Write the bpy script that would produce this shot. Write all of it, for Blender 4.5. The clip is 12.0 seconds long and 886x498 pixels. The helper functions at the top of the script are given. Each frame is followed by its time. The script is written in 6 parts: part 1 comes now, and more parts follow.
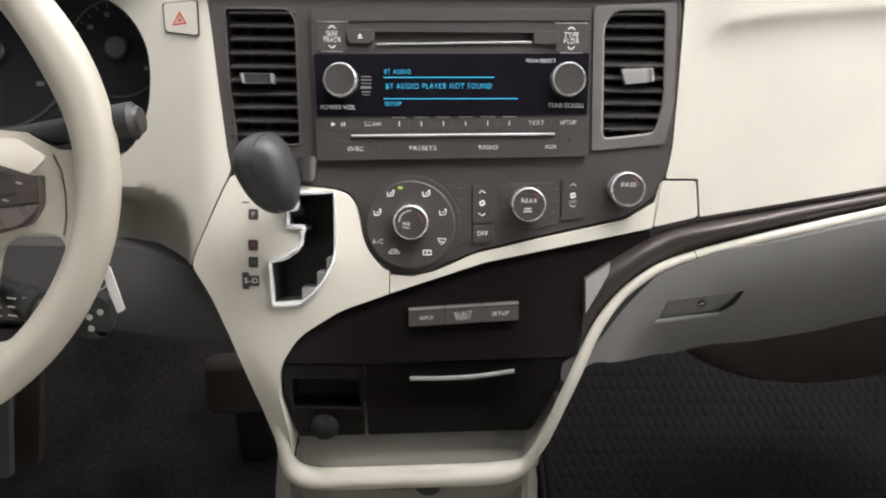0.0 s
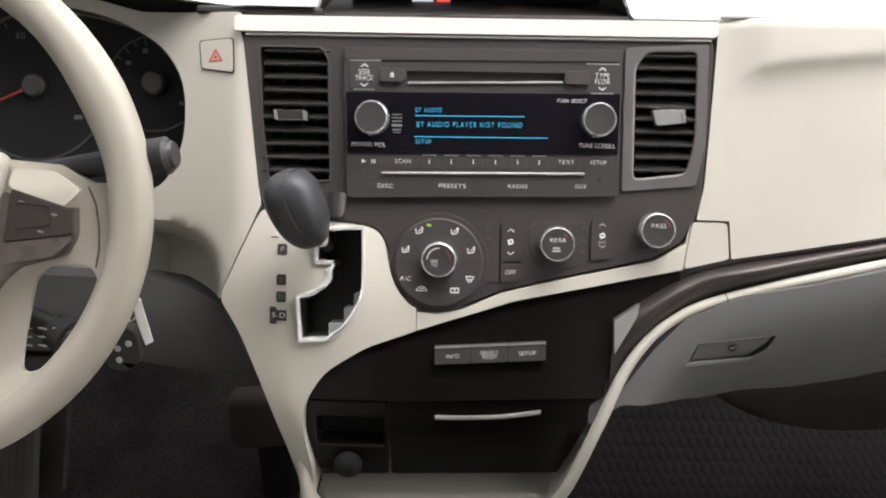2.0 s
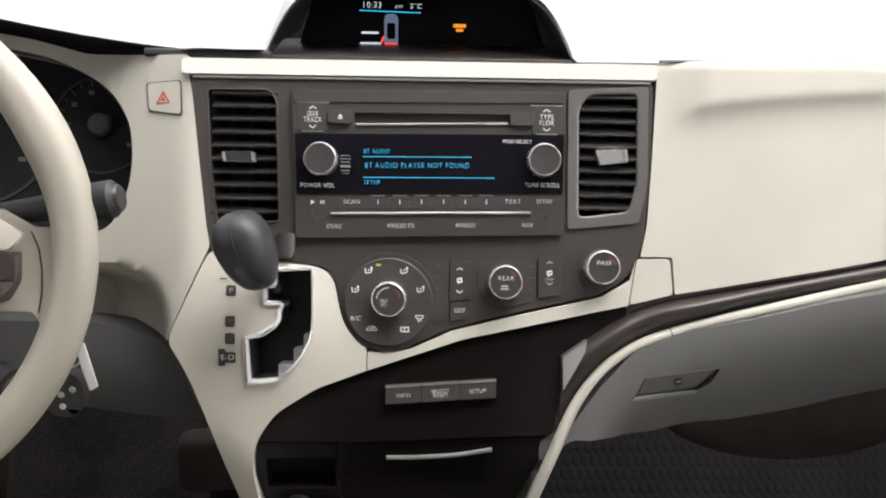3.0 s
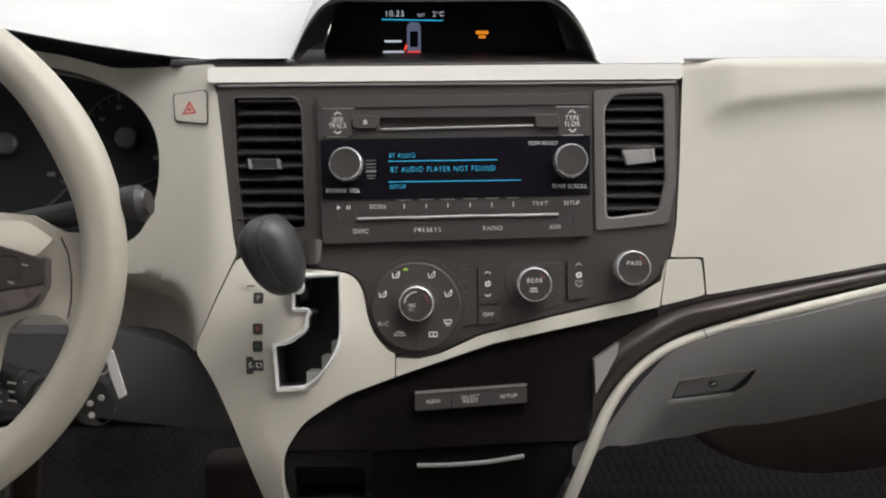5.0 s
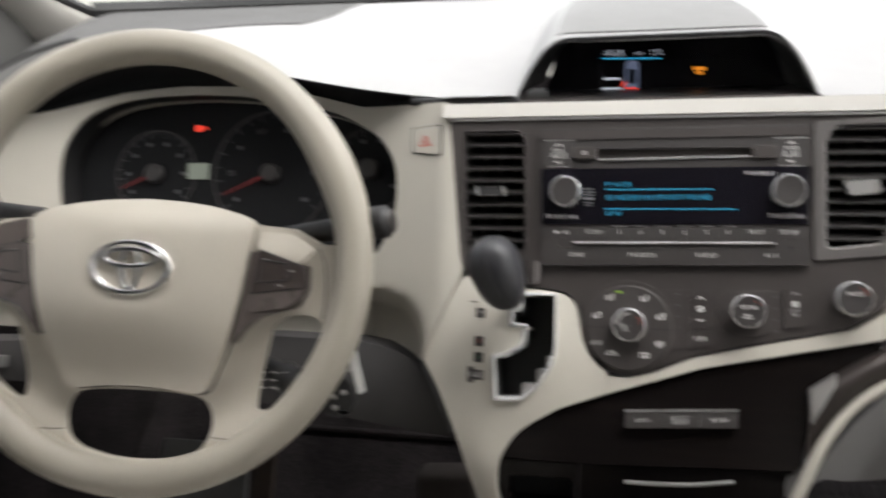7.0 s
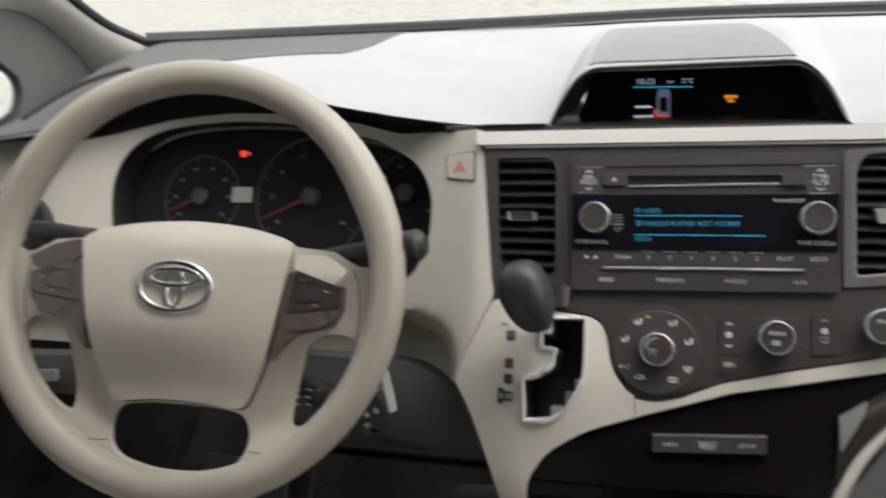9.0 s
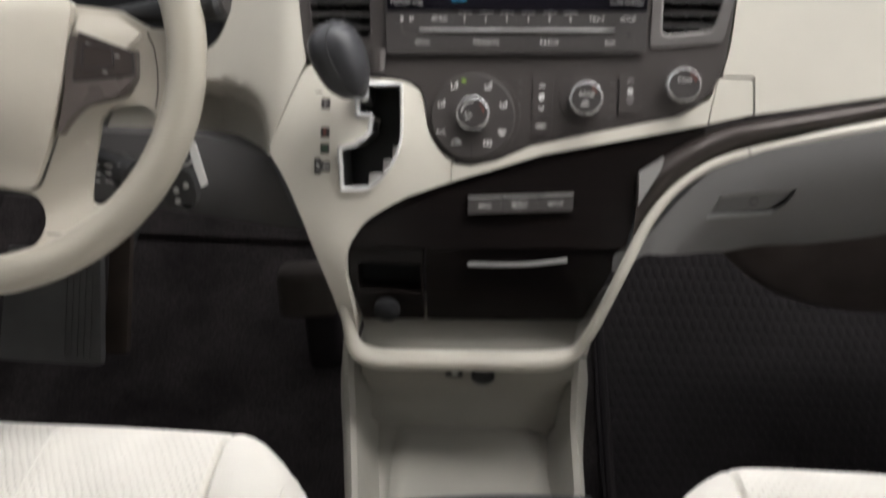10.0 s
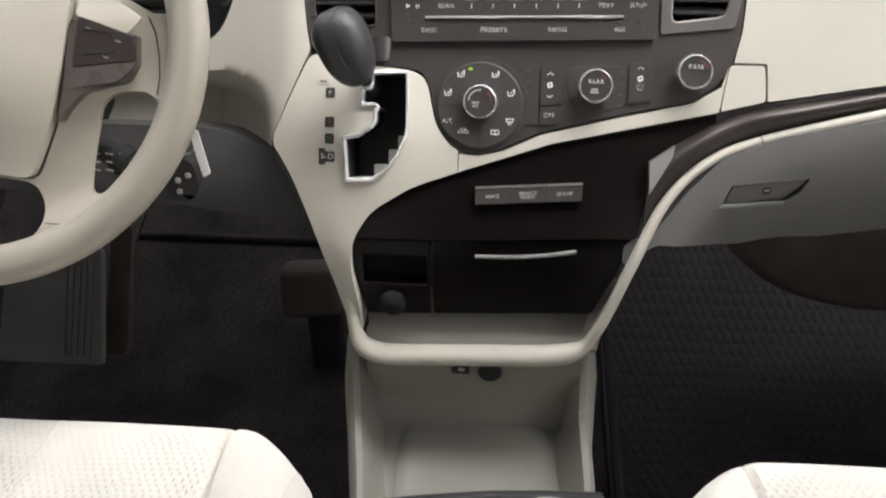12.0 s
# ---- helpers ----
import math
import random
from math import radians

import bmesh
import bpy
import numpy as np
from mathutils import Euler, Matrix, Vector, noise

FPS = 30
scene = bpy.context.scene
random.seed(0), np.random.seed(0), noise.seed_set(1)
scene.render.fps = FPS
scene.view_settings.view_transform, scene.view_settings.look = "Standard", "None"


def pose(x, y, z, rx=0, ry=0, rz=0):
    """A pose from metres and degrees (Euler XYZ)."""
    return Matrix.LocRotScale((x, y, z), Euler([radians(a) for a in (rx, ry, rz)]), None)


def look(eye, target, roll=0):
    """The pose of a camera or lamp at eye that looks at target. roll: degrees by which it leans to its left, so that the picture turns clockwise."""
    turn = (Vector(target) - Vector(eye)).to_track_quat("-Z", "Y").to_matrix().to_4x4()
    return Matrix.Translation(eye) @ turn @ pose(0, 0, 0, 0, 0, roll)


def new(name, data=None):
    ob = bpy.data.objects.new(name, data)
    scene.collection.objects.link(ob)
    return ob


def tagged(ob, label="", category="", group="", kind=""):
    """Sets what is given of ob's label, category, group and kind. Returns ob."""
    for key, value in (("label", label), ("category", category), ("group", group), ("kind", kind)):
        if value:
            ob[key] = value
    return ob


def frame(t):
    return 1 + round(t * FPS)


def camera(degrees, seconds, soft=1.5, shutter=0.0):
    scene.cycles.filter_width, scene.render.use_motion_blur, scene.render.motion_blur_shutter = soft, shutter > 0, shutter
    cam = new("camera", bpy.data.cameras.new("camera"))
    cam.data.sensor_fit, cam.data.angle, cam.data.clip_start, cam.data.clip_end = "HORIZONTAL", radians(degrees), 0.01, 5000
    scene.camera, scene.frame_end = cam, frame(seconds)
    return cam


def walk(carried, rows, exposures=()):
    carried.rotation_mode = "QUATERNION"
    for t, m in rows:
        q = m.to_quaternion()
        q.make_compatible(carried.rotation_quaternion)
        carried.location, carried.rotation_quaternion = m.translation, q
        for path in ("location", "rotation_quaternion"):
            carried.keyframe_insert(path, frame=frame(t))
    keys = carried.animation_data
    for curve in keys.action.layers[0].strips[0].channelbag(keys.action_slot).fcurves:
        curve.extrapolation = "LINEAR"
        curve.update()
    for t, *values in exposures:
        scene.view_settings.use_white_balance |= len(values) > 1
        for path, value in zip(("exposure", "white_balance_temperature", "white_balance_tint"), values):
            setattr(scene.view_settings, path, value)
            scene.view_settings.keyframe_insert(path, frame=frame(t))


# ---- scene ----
cam = camera(56.0, 12.0, soft=2.0, shutter=0.5)
PATH = [
    (0, (0.0011, 0.0019, 1.0104), (0.0047, 1.7460, 0.0328), 0.38),
    (0.5, (0.0005, 0.0047, 1.0105), (-0.0307, 1.7613, 0.0553), -0.18),
    (1, (0.0017, 0.0018, 1.0130), (-0.0411, 1.7819, 0.1020), 0.17),
    (1.5, (-0.0002, 0.0051, 1.0102), (-0.0491, 1.7811, 0.0929), 0.43),
    (2, (-0.0005, 0.0046, 1.0113), (-0.0609, 1.7879, 0.1085), 0.46),
    (2.5, (0.0020, 0.0003, 1.0134), (-0.0284, 1.7922, 0.1260), 1.60),
    (3, (0.0060, 0.0010, 1.0186), (0.0489, 1.8206, 0.1903), 1.19),
    (3.2, (-0.001, 0.006, 1.01), (0.01, 1.817, 0.162), 0.7),
    (4.8, (-0.005, -0.002, 0.992), (-0.011, 1.851, 0.239), -1.2),
    (5, (0.0001, -0.0036, 0.9925), (-0.0069, 1.8469, 0.2336), -0.49),
    (5.5, (0.0085, 0.0027, 0.9872), (-0.0235, 1.8202, 0.1529), -0.34),
    (6, (-0.0016, -0.0024, 0.9797), (-0.0257, 1.8210, 0.1578), 0.54),
    (6.5, (-0.0046, -0.0288, 0.9915), (-0.1568, 1.8297, 0.2675), -0.76),
    (6.7, (-0.009, -0.048, 0.993), (-0.272, 1.812, 0.304), -2.4),
    (7, (-0.0109, -0.0653, 0.9931), (-0.4884, 1.7680, 0.3499), -3.65),
    (7.2, (0.0107, -0.0856, 0.9754), (-0.6062, 1.7253, 0.3890), -3.92),
    (8.8, (0.0115, -0.0860, 0.9966), (-0.6242, 1.7230, 0.4285), -4.00),
    (9, (0.007, -0.082, 0.999), (-0.575, 1.741, 0.416), -4.0),
    (9.2, (0.013, -0.08, 0.996), (-0.421, 1.75, 0.316), -2.7),
    (9.5, (0.0222, -0.0716, 0.9912), (-0.2549, 1.7367, 0.1827), -1.93),
    (9.7, (0.02, -0.077, 0.985), (-0.181, 1.687, 0.065), -1.3),
    (10, (0.016, -0.071, 0.972), (-0.15, 1.62, -0.083), -0.7),
    (10.2, (0.013, -0.064, 0.963), (-0.152, 1.532, -0.231), -1.0),
    (10.5, (0.009, -0.064, 0.951), (-0.141, 1.453, -0.344), -0.3),
    (10.7, (0.005, -0.06, 0.95), (-0.14, 1.415, -0.393), -1.0),
    (11, (0.007, -0.058, 0.945), (-0.129, 1.38, -0.439), 0.0),
    (11.3, (0.006, -0.054, 0.95), (-0.124, 1.381, -0.437), -0.8),
    (11.5, (0.011, -0.049, 0.948), (-0.128, 1.47, -0.345), -0.6),
    (11.7, (0.01, -0.058, 0.948), (-0.155, 1.582, -0.185), -1.2),
    (12, (0.0101, -0.0672, 0.9495), (-0.1598, 1.6344, -0.0868), -0.87),
]
walk(cam, [(t, look(eye, target, roll)) for t, eye, target, roll in PATH], [(0.0, 1.9), (1.0, 1.88), (1.5, 1.78), (3.0, 1.73), (5.5, 1.22), (6.0, 1.34), (7.0, 1.32), (8.8, 1.12), (9.5, 1.08), (10.0, 1.52), (10.5, 1.65), (11.0, 1.62), (11.5, 1.68), (12.0, 1.74)])

# ---- world, sun and light ----
world = bpy.data.worlds.new("overcast_sky")
scene.world = world
world.use_nodes = True
wn, wl = world.node_tree.nodes, world.node_tree.links
wn.clear()
sky = wn.new("ShaderNodeTexSky")
sky.sky_type, sky.sun_disc = "NISHITA", False
sky.sun_elevation, sky.sun_rotation = radians(72), radians(90)
sky.dust_density = 4.0
grey = wn.new("ShaderNodeHueSaturation")
grey.inputs["Saturation"].default_value = 0.12
back = wn.new("ShaderNodeBackground")
back.inputs["Strength"].default_value = 0.15
wout = wn.new("ShaderNodeOutputWorld")
wl.new(sky.outputs[0], grey.inputs["Color"])
wl.new(grey.outputs[0], back.inputs["Color"])
wl.new(back.outputs[0], wout.inputs["Surface"])

sun = new("sun", bpy.data.lights.new("sun", "SUN"))
sun.data.energy, sun.data.angle, sun.data.color = 0.9, radians(60), (1.0, 0.98, 0.945)
sun.matrix_world = look((3.6, -0.3, 2.8), (0.1, 0.5, 0.6))


# ---- materials ----
def shader(name, rough, metal=0.0, coat=0.0, spec=0.5):
    m = bpy.data.materials.new(name)
    m.use_nodes = True
    b = m.node_tree.nodes["Principled BSDF"]
    b.inputs["Roughness"].default_value, b.inputs["Metallic"].default_value = rough, metal
    b.inputs["Coat Weight"].default_value, b.inputs["Specular IOR Level"].default_value = coat, spec
    b.inputs["Coat Roughness"].default_value = 0.08
    return m, m.node_tree.nodes, m.node_tree.links, b


def coords(nd, ln, stretch=(1, 1, 1), turn=0.0):
    tc, mp = nd.new("ShaderNodeTexCoord"), nd.new("ShaderNodeMapping")
    mp.inputs["Scale"].default_value = stretch
    mp.inputs["Rotation"].default_value = (0, 0, radians(turn))
    ln.new(tc.outputs["Object"], mp.inputs["Vector"])
    return mp.outputs[0]


def noise_tex(nd, ln, vec, scale, detail=4.0):
    t = nd.new("ShaderNodeTexNoise")
    t.inputs["Scale"].default_value, t.inputs["Detail"].default_value = scale, detail
    ln.new(vec, t.inputs["Vector"])
    return t.outputs["Fac"]


def ramp(nd, ln, fac, stops):
    r = nd.new("ShaderNodeValToRGB")
    while len(r.color_ramp.elements) < len(stops):
        r.color_ramp.elements.new(0.5)
    for e, (p, c) in zip(r.color_ramp.elements, stops):
        e.position, e.color = p, (*c, 1)
    ln.new(fac, r.inputs[0])
    return r.outputs[0]


def bump(nd, ln, b, height, strength, dist=0.001):
    n = nd.new("ShaderNodeBump")
    n.inputs["Strength"].default_value, n.inputs["Distance"].default_value = strength, dist
    ln.new(height, n.inputs["Height"])
    ln.new(n.outputs[0], b.inputs["Normal"])


def plastic(name, col, rough=0.5, grain=900.0, relief=0.25, vary=0.08, coat=0.0, metal=0.0, spec=0.5, uneven=1.0):
    """Moulded plastic or paint: fine leather grain, slow mottling and dust."""
    m, nd, ln, b = shader(name, rough, metal, coat, spec)
    vec = coords(nd, ln)
    lo, hi = tuple(c * (1 - vary) for c in col), tuple(min(1, c * (1 + vary)) for c in col)
    slow = noise_tex(nd, ln, vec, 9.0, 6.0)
    ln.new(ramp(nd, ln, slow, [(0.3, lo), (0.7, hi)]), b.inputs["Base Color"])
    r = nd.new("ShaderNodeMapRange")
    r.inputs["To Min"].default_value, r.inputs["To Max"].default_value = rough - 0.06 * uneven, rough + 0.08 * uneven
    ln.new(noise_tex(nd, ln, vec, 40.0), r.inputs["Value"])
    ln.new(r.outputs[0], b.inputs["Roughness"])
    if relief:
        bump(nd, ln, b, noise_tex(nd, ln, vec, grain, 2.0), relief, 0.0004)
    return m


def glowing(name, col, strength, base=(0.01, 0.01, 0.01)):
    m, nd, ln, b = shader(name, 0.4)
    b.inputs["Base Color"].default_value = (*base, 1)
    b.inputs["Emission Color"].default_value = (*col, 1)
    b.inputs["Emission Strength"].default_value = strength
    return m


def wood_mat(name, rough, spec):
    m, nd, ln, b = shader(name, rough, coat=0.0, spec=spec)
    vec = coords(nd, ln, (3, 40, 60))
    ln.new(ramp(nd, ln, noise_tex(nd, ln, vec, 2.2, 8.0), [(0.35, (0.0055, 0.0046, 0.0046)), (0.55, (0.0066, 0.0053, 0.0051)), (0.75, (0.0088, 0.0067, 0.0061))]), b.inputs["Base Color"])
    return m


def fabric_mat(name, col):
    """Cream cloth with rows of small pressed ovals, worn flat in places, and soft stains."""
    m, nd, ln, b = shader(name, 0.95, spec=0.12)
    b.inputs["Sheen Weight"].default_value = 0.2
    flat = coords(nd, ln)
    vec = coords(nd, ln, (185, 118, 90), 45)
    wob = nd.new("ShaderNodeTexNoise")
    wob.inputs["Scale"].default_value = 0.35
    ln.new(vec, wob.inputs["Vector"])
    mixv = nd.new("ShaderNodeVectorMath")
    mixv.operation = "MULTIPLY_ADD"
    mixv.inputs[1].default_value = (0.6, 0.6, 0.6)
    ln.new(wob.outputs["Color"], mixv.inputs[0])
    ln.new(vec, mixv.inputs[2])
    v = nd.new("ShaderNodeTexVoronoi")
    v.voronoi_dimensions = "2D"
    v.inputs["Scale"].default_value, v.inputs["Randomness"].default_value = 1.0, 0.16
    ln.new(mixv.outputs[0], v.inputs["Vector"])
    dots = nd.new("ShaderNodeMapRange")
    dots.interpolation_type = "SMOOTHSTEP"
    dots.inputs["From Min"].default_value, dots.inputs["From Max"].default_value = 0.10, 0.38
    dots.inputs["To Min"].default_value, dots.inputs["To Max"].default_value = 1.0, 0.0
    ln.new(v.outputs["Distance"], dots.inputs["Value"])
    worn = nd.new("ShaderNodeMapRange")
    worn.inputs["From Min"].default_value, worn.inputs["From Max"].default_value = 0.36, 0.62
    worn.inputs["To Min"].default_value = 0.15
    ln.new(noise_tex(nd, ln, flat, 7.0, 3.0), worn.inputs["Value"])
    deep = nd.new("ShaderNodeMath")
    deep.operation = "MULTIPLY"
    ln.new(dots.outputs[0], deep.inputs[0])
    ln.new(worn.outputs[0], deep.inputs[1])
    tint = nd.new("ShaderNodeMixRGB")
    tint.inputs["Color2"].default_value = (col[0] * 0.84, col[1] * 0.83, col[2] * 0.82, 1)
    ln.new(deep.outputs[0], tint.inputs["Fac"])
    ln.new(ramp(nd, ln, noise_tex(nd, ln, flat, 11.0, 7.0), [(0.3, tuple(c * 0.86 for c in col)), (0.65, col)]), tint.inputs["Color1"])
    ln.new(tint.outputs[0], b.inputs["Base Color"])
    inv = nd.new("ShaderNodeMath")
    inv.operation = "SUBTRACT"
    inv.inputs[0].default_value = 1.0
    ln.new(deep.outputs[0], inv.inputs[1])
    bump(nd, ln, b, inv.outputs[0], 0.7, 0.0015)
    return m


def weave_mat(name, col):
    m, nd, ln, b = shader(name, 0.95, spec=0.15)
    b.inputs["Sheen Weight"].default_value = 0.25
    vec = coords(nd, ln)
    ln.new(ramp(nd, ln, noise_tex(nd, ln, vec, 14.0, 6.0), [(0.3, tuple(c * 0.92 for c in col)), (0.7, col)]), b.inputs["Base Color"])
    bump(nd, ln, b, noise_tex(nd, ln, coords(nd, ln, (1.6, 0.7, 1.0)), 420.0, 3.0), 0.5, 0.0012)
    return m


def carpet_mat():
    m, nd, ln, b = shader("black_carpet", 1.0, spec=0.1)
    vec = coords(nd, ln)
    dust = nd.new("ShaderNodeMixRGB")
    dust.blend_type = "MULTIPLY"
    dust.inputs["Fac"].default_value = 1.0
    ln.new(ramp(nd, ln, noise_tex(nd, ln, vec, 260.0), [(0.3, (0.021, 0.0186, 0.0196)), (0.7, (0.056, 0.049, 0.051))]), dust.inputs["Color1"])
    ln.new(ramp(nd, ln, noise_tex(nd, ln, vec, 8.0, 7.0), [(0.35, (0.45, 0.44, 0.44)), (0.7, (1.0, 0.98, 0.95))]), dust.inputs["Color2"])
    ln.new(dust.outputs[0], b.inputs["Base Color"])
    bump(nd, ln, b, noise_tex(nd, ln, vec, 500.0), 0.7, 0.002)
    return m


def ground_mat():
    m, nd, ln, b = shader("wet_gravel", 0.8)
    vec = coords(nd, ln)
    ln.new(ramp(nd, ln, noise_tex(nd, ln, vec, 3.0, 12.0), [(0.3, (0.22, 0.205, 0.175)), (0.45, (0.36, 0.345, 0.305)), (0.7, (0.41, 0.395, 0.36))]), b.inputs["Base Color"])
    return m


BEIGE = plastic("light_stone_plastic", (0.428, 0.403, 0.350), 0.50, 1100, 0.35, 0.05)
CAPMAT = plastic("cream_soft_trim", (0.535, 0.515, 0.478), 0.46, 1100, 0.3, 0.04)
TOPMAT = plastic("pale_grey_dash_top", (0.34, 0.337, 0.335), 0.7, 700, 0.6, 0.05)
GREY = plastic("mid_grey_plastic", (0.17, 0.167, 0.16), 0.6, 900, 0.4, 0.06)
BINMAT = plastic("stone_grey_bin_plastic", (0.222, 0.210, 0.187), 0.6, 1000, 0.3, 0.06)
PALE = plastic("pale_grey_cover", (0.20, 0.198, 0.196), 0.65, 900, 0.4, 0.06)
GLOVE = plastic("grey_glovebox_plastic", (0.108, 0.104, 0.102), 0.6, 900, 0.4, 0.06)
CORNER = plastic("dark_grey_corner_plastic", (0.088, 0.086, 0.083), 0.6, 900, 0.4, 0.06)
KNEE = plastic("charcoal_lower_panel", (0.029, 0.027, 0.027), 0.65, 900, 0.4, 0.08)
STACK = plastic("dark_taupe_metallic_trim", (0.066, 0.0585, 0.056), 0.38, 1400, 0.1, 0.08, metal=0.50, spec=0.35)
FRAMEMAT = plastic("pewter_vent_frame", (0.150, 0.140, 0.135), 0.34, 1400, 0.1, 0.08, metal=0.6)
PODGLOSS = plastic("gloss_brown_switch_face", (0.034, 0.027, 0.025), 0.18, 900, 0.0, 0.1)
GAUGEINK = plastic("dim_gauge_print", (0.10, 0.10, 0.104), 0.6, 900, 0.0, 0.05)
PODINK = plastic("worn_switch_print", (0.22, 0.21, 0.20), 0.6, 900, 0.0, 0.05)
RADIOP = plastic("charcoal_radio_plastic", (0.031, 0.0275, 0.0265), 0.40, 1400, 0.1, 0.07)
VENTBLACK = plastic("dark_grey_vent_blade", (0.019, 0.0172, 0.0168), 0.38, 1400, 0.1, 0.07)
DIALTRIM = plastic("charcoal_dial_plastic", (0.042, 0.037, 0.035), 0.42, 1400, 0.1, 0.07, metal=0.2)
BLACK = plastic("black_plastic", (0.013, 0.0125, 0.013), 0.5, 1000, 0.2, 0.15)
DIALMAT = plastic("matt_black_dial", (0.010, 0.010, 0.011), 0.75, 900, 0.0, 0.1, spec=0.2)
RUBBER = plastic("black_leatherette", (0.026, 0.026, 0.029), 0.38, 1500, 0.5, 0.1)
GLOSSB = plastic("gloss_black_panel", (0.0045, 0.004, 0.006), 0.16, 900, 0.0, 0.1, spec=0.22)
CONSOLE = plastic("satin_dark_grey_trim", (0.088, 0.087, 0.088), 0.28, 1600, 0.0, 0.05, metal=0.80, uneven=0.15)
CHROME = plastic("chrome", (0.93, 0.93, 0.93), 0.08, 900, 0.0, 0.03, metal=1.0, uneven=0.4)
RINGCHROME = plastic("turned_chrome_ring", (0.95, 0.95, 0.95), 0.12, 900, 0.0, 0.03, metal=0.85, uneven=0.5)
SATIN = plastic("satin_silver", (0.55, 0.54, 0.53), 0.32, 900, 0.05, 0.05, metal=0.9)
RIMLEATHER = plastic("beige_urethane_wheel", (0.325, 0.297, 0.249), 0.38, 1700, 0.35, 0.07)
PADMAT = plastic("cream_airbag_vinyl", (0.450, 0.414, 0.352), 0.42, 1300, 0.35, 0.06)
PODMAT = plastic("grey_brown_switch_plastic", (0.088, 0.073, 0.067), 0.28, 1000, 0.1, 0.08, metal=0.2)
MATMAT = plastic("black_rubber_mat", (0.0175, 0.0146, 0.0158), 0.74, 400, 0.5, 0.2, spec=0.2)
BROWN = plastic("brown_carpet_trim", (0.105, 0.085, 0.079), 0.95, 300, 0.8, 0.3)
TUNNELTRIM = plastic("worn_brown_felt_trim", (0.056, 0.046, 0.041), 0.95, 300, 0.8, 0.25)
PEDAL = plastic("worn_pedal_rubber", (0.11, 0.108, 0.106), 0.7, 300, 0.5, 0.25)
PEDALBROWN = plastic("worn_brown_pedal_edge", (0.062, 0.045, 0.036), 0.8, 200, 0.6, 0.45)
WOOD = wood_mat("dark_wood_lacquer", 0.12, 0.11)
WOODSATIN = plastic("dark_wood_satin", (0.046, 0.038, 0.035), 0.30, 900, 0.0, 0.12, metal=0.55)
GATECHROME = plastic("brushed_chrome_edge", (0.93, 0.93, 0.93), 0.15, 900, 0.0, 0.03, metal=0.72, uneven=0.5)
FABRIC = fabric_mat("cream_dotted_cloth", (0.74, 0.705, 0.65))
CLOTH = weave_mat("cream_plain_cloth", (0.74, 0.705, 0.65))
CARPET = carpet_mat()
GROUND = ground_mat()
INK = plastic("white_print", (0.66, 0.65, 0.63), 0.6, 900, 0.0, 0.02)
DIMINK = plastic("grey_print", (0.38, 0.37, 0.36), 0.6, 900, 0.0, 0.02)
REDINK = plastic("red_print", (0.45, 0.06, 0.04), 0.6, 900, 0.0, 0.02)
DIMRED = plastic("dull_red_print", (0.24, 0.055, 0.04), 0.6, 900, 0.0, 0.02)
DIMGREEN = plastic("dull_green_print", (0.045, 0.13, 0.06), 0.6, 900, 0.0, 0.02)
BLUEGLOW = glowing("blue_lcd_light", (0.03, 0.44, 0.72), 0.42)
LCDPALE = glowing("pale_lcd_light", (0.68, 0.75, 0.60), 0.10)
REDGLOW = glowing("red_telltale_light", (1.0, 0.06, 0.03), 0.45)
AMBER = glowing("amber_telltale_light", (1.0, 0.32, 0.02), 0.3)
LIME = glowing("green_indicator_light", (0.55, 0.9, 0.1), 0.25)
WHITEGLOW = glowing("white_lcd_light", (0.75, 0.8, 0.9), 0.28)
NEEDLE = glowing("red_needle_light", (0.9, 0.05, 0.04), 0.05)
TAGMAT = plastic("white_card", (0.8, 0.8, 0.78), 0.7, 300, 0.1, 0.03)
GLASS, gn, gl, gb = shader("window_glass", 0.02)
gb.inputs["Transmission Weight"].default_value, gb.inputs["IOR"].default_value = 1.0, 1.02
gb.inputs["Base Color"].default_value = (0.97, 0.98, 0.97, 1)


# ---- building tools ----
def attach(ob, parent):
    """Makes ob a part; meshes keep the world's axes."""
    ob.parent = parent
    if parent.type == "EMPTY":
        ob.matrix_parent_inverse = Matrix.Translation(-parent.location)


def finish(name, bm, material, parent=None, label="", bevel=0.0, angle=38):
    bmesh.ops.remove_doubles(bm, verts=bm.verts, dist=1e-6)
    bmesh.ops.recalc_face_normals(bm, faces=bm.faces)
    me = bpy.data.meshes.new(name)
    bm.to_mesh(me)
    bm.free()
    me.materials.append(material)
    me.polygons.foreach_set("use_smooth", [True] * len(me.polygons))
    me.set_sharp_from_angle(angle=radians(angle))
    ob = new(name, me)
    if parent:
        attach(ob, parent)
    if label:
        ob["label"] = label
    if bevel:
        b = ob.modifiers.new("bevel", "BEVEL")
        b.width, b.segments, b.limit_method, b.angle_limit = bevel, 2, "ANGLE", radians(50)
    return ob


part = finish


def thing(name, label, category, place=(0, 0, 0), group="", kind=""):
    ob = tagged(new(name), label, category, group, kind)
    ob.empty_display_size = 0.02
    ob.location = place
    return ob


def rounded(pts, r=0.004, n=4):
    """A closed outline with its corners rounded off."""
    out, k = [], len(pts)
    for i in range(k):
        p0, p, p1 = (Vector(pts[(i + d) % k]) for d in (-1, 0, 1))
        a, b = p0 - p, p1 - p
        ra, rb = min(r, a.length * 0.5), min(r, b.length * 0.5)
        a, b = p + a.normalized() * ra, p + b.normalized() * rb
        for j in range(n + 1):
            t = j / n
            out.append(tuple(a * (1 - t) ** 2 + p * 2 * t * (1 - t) + b * t * t))
    return out


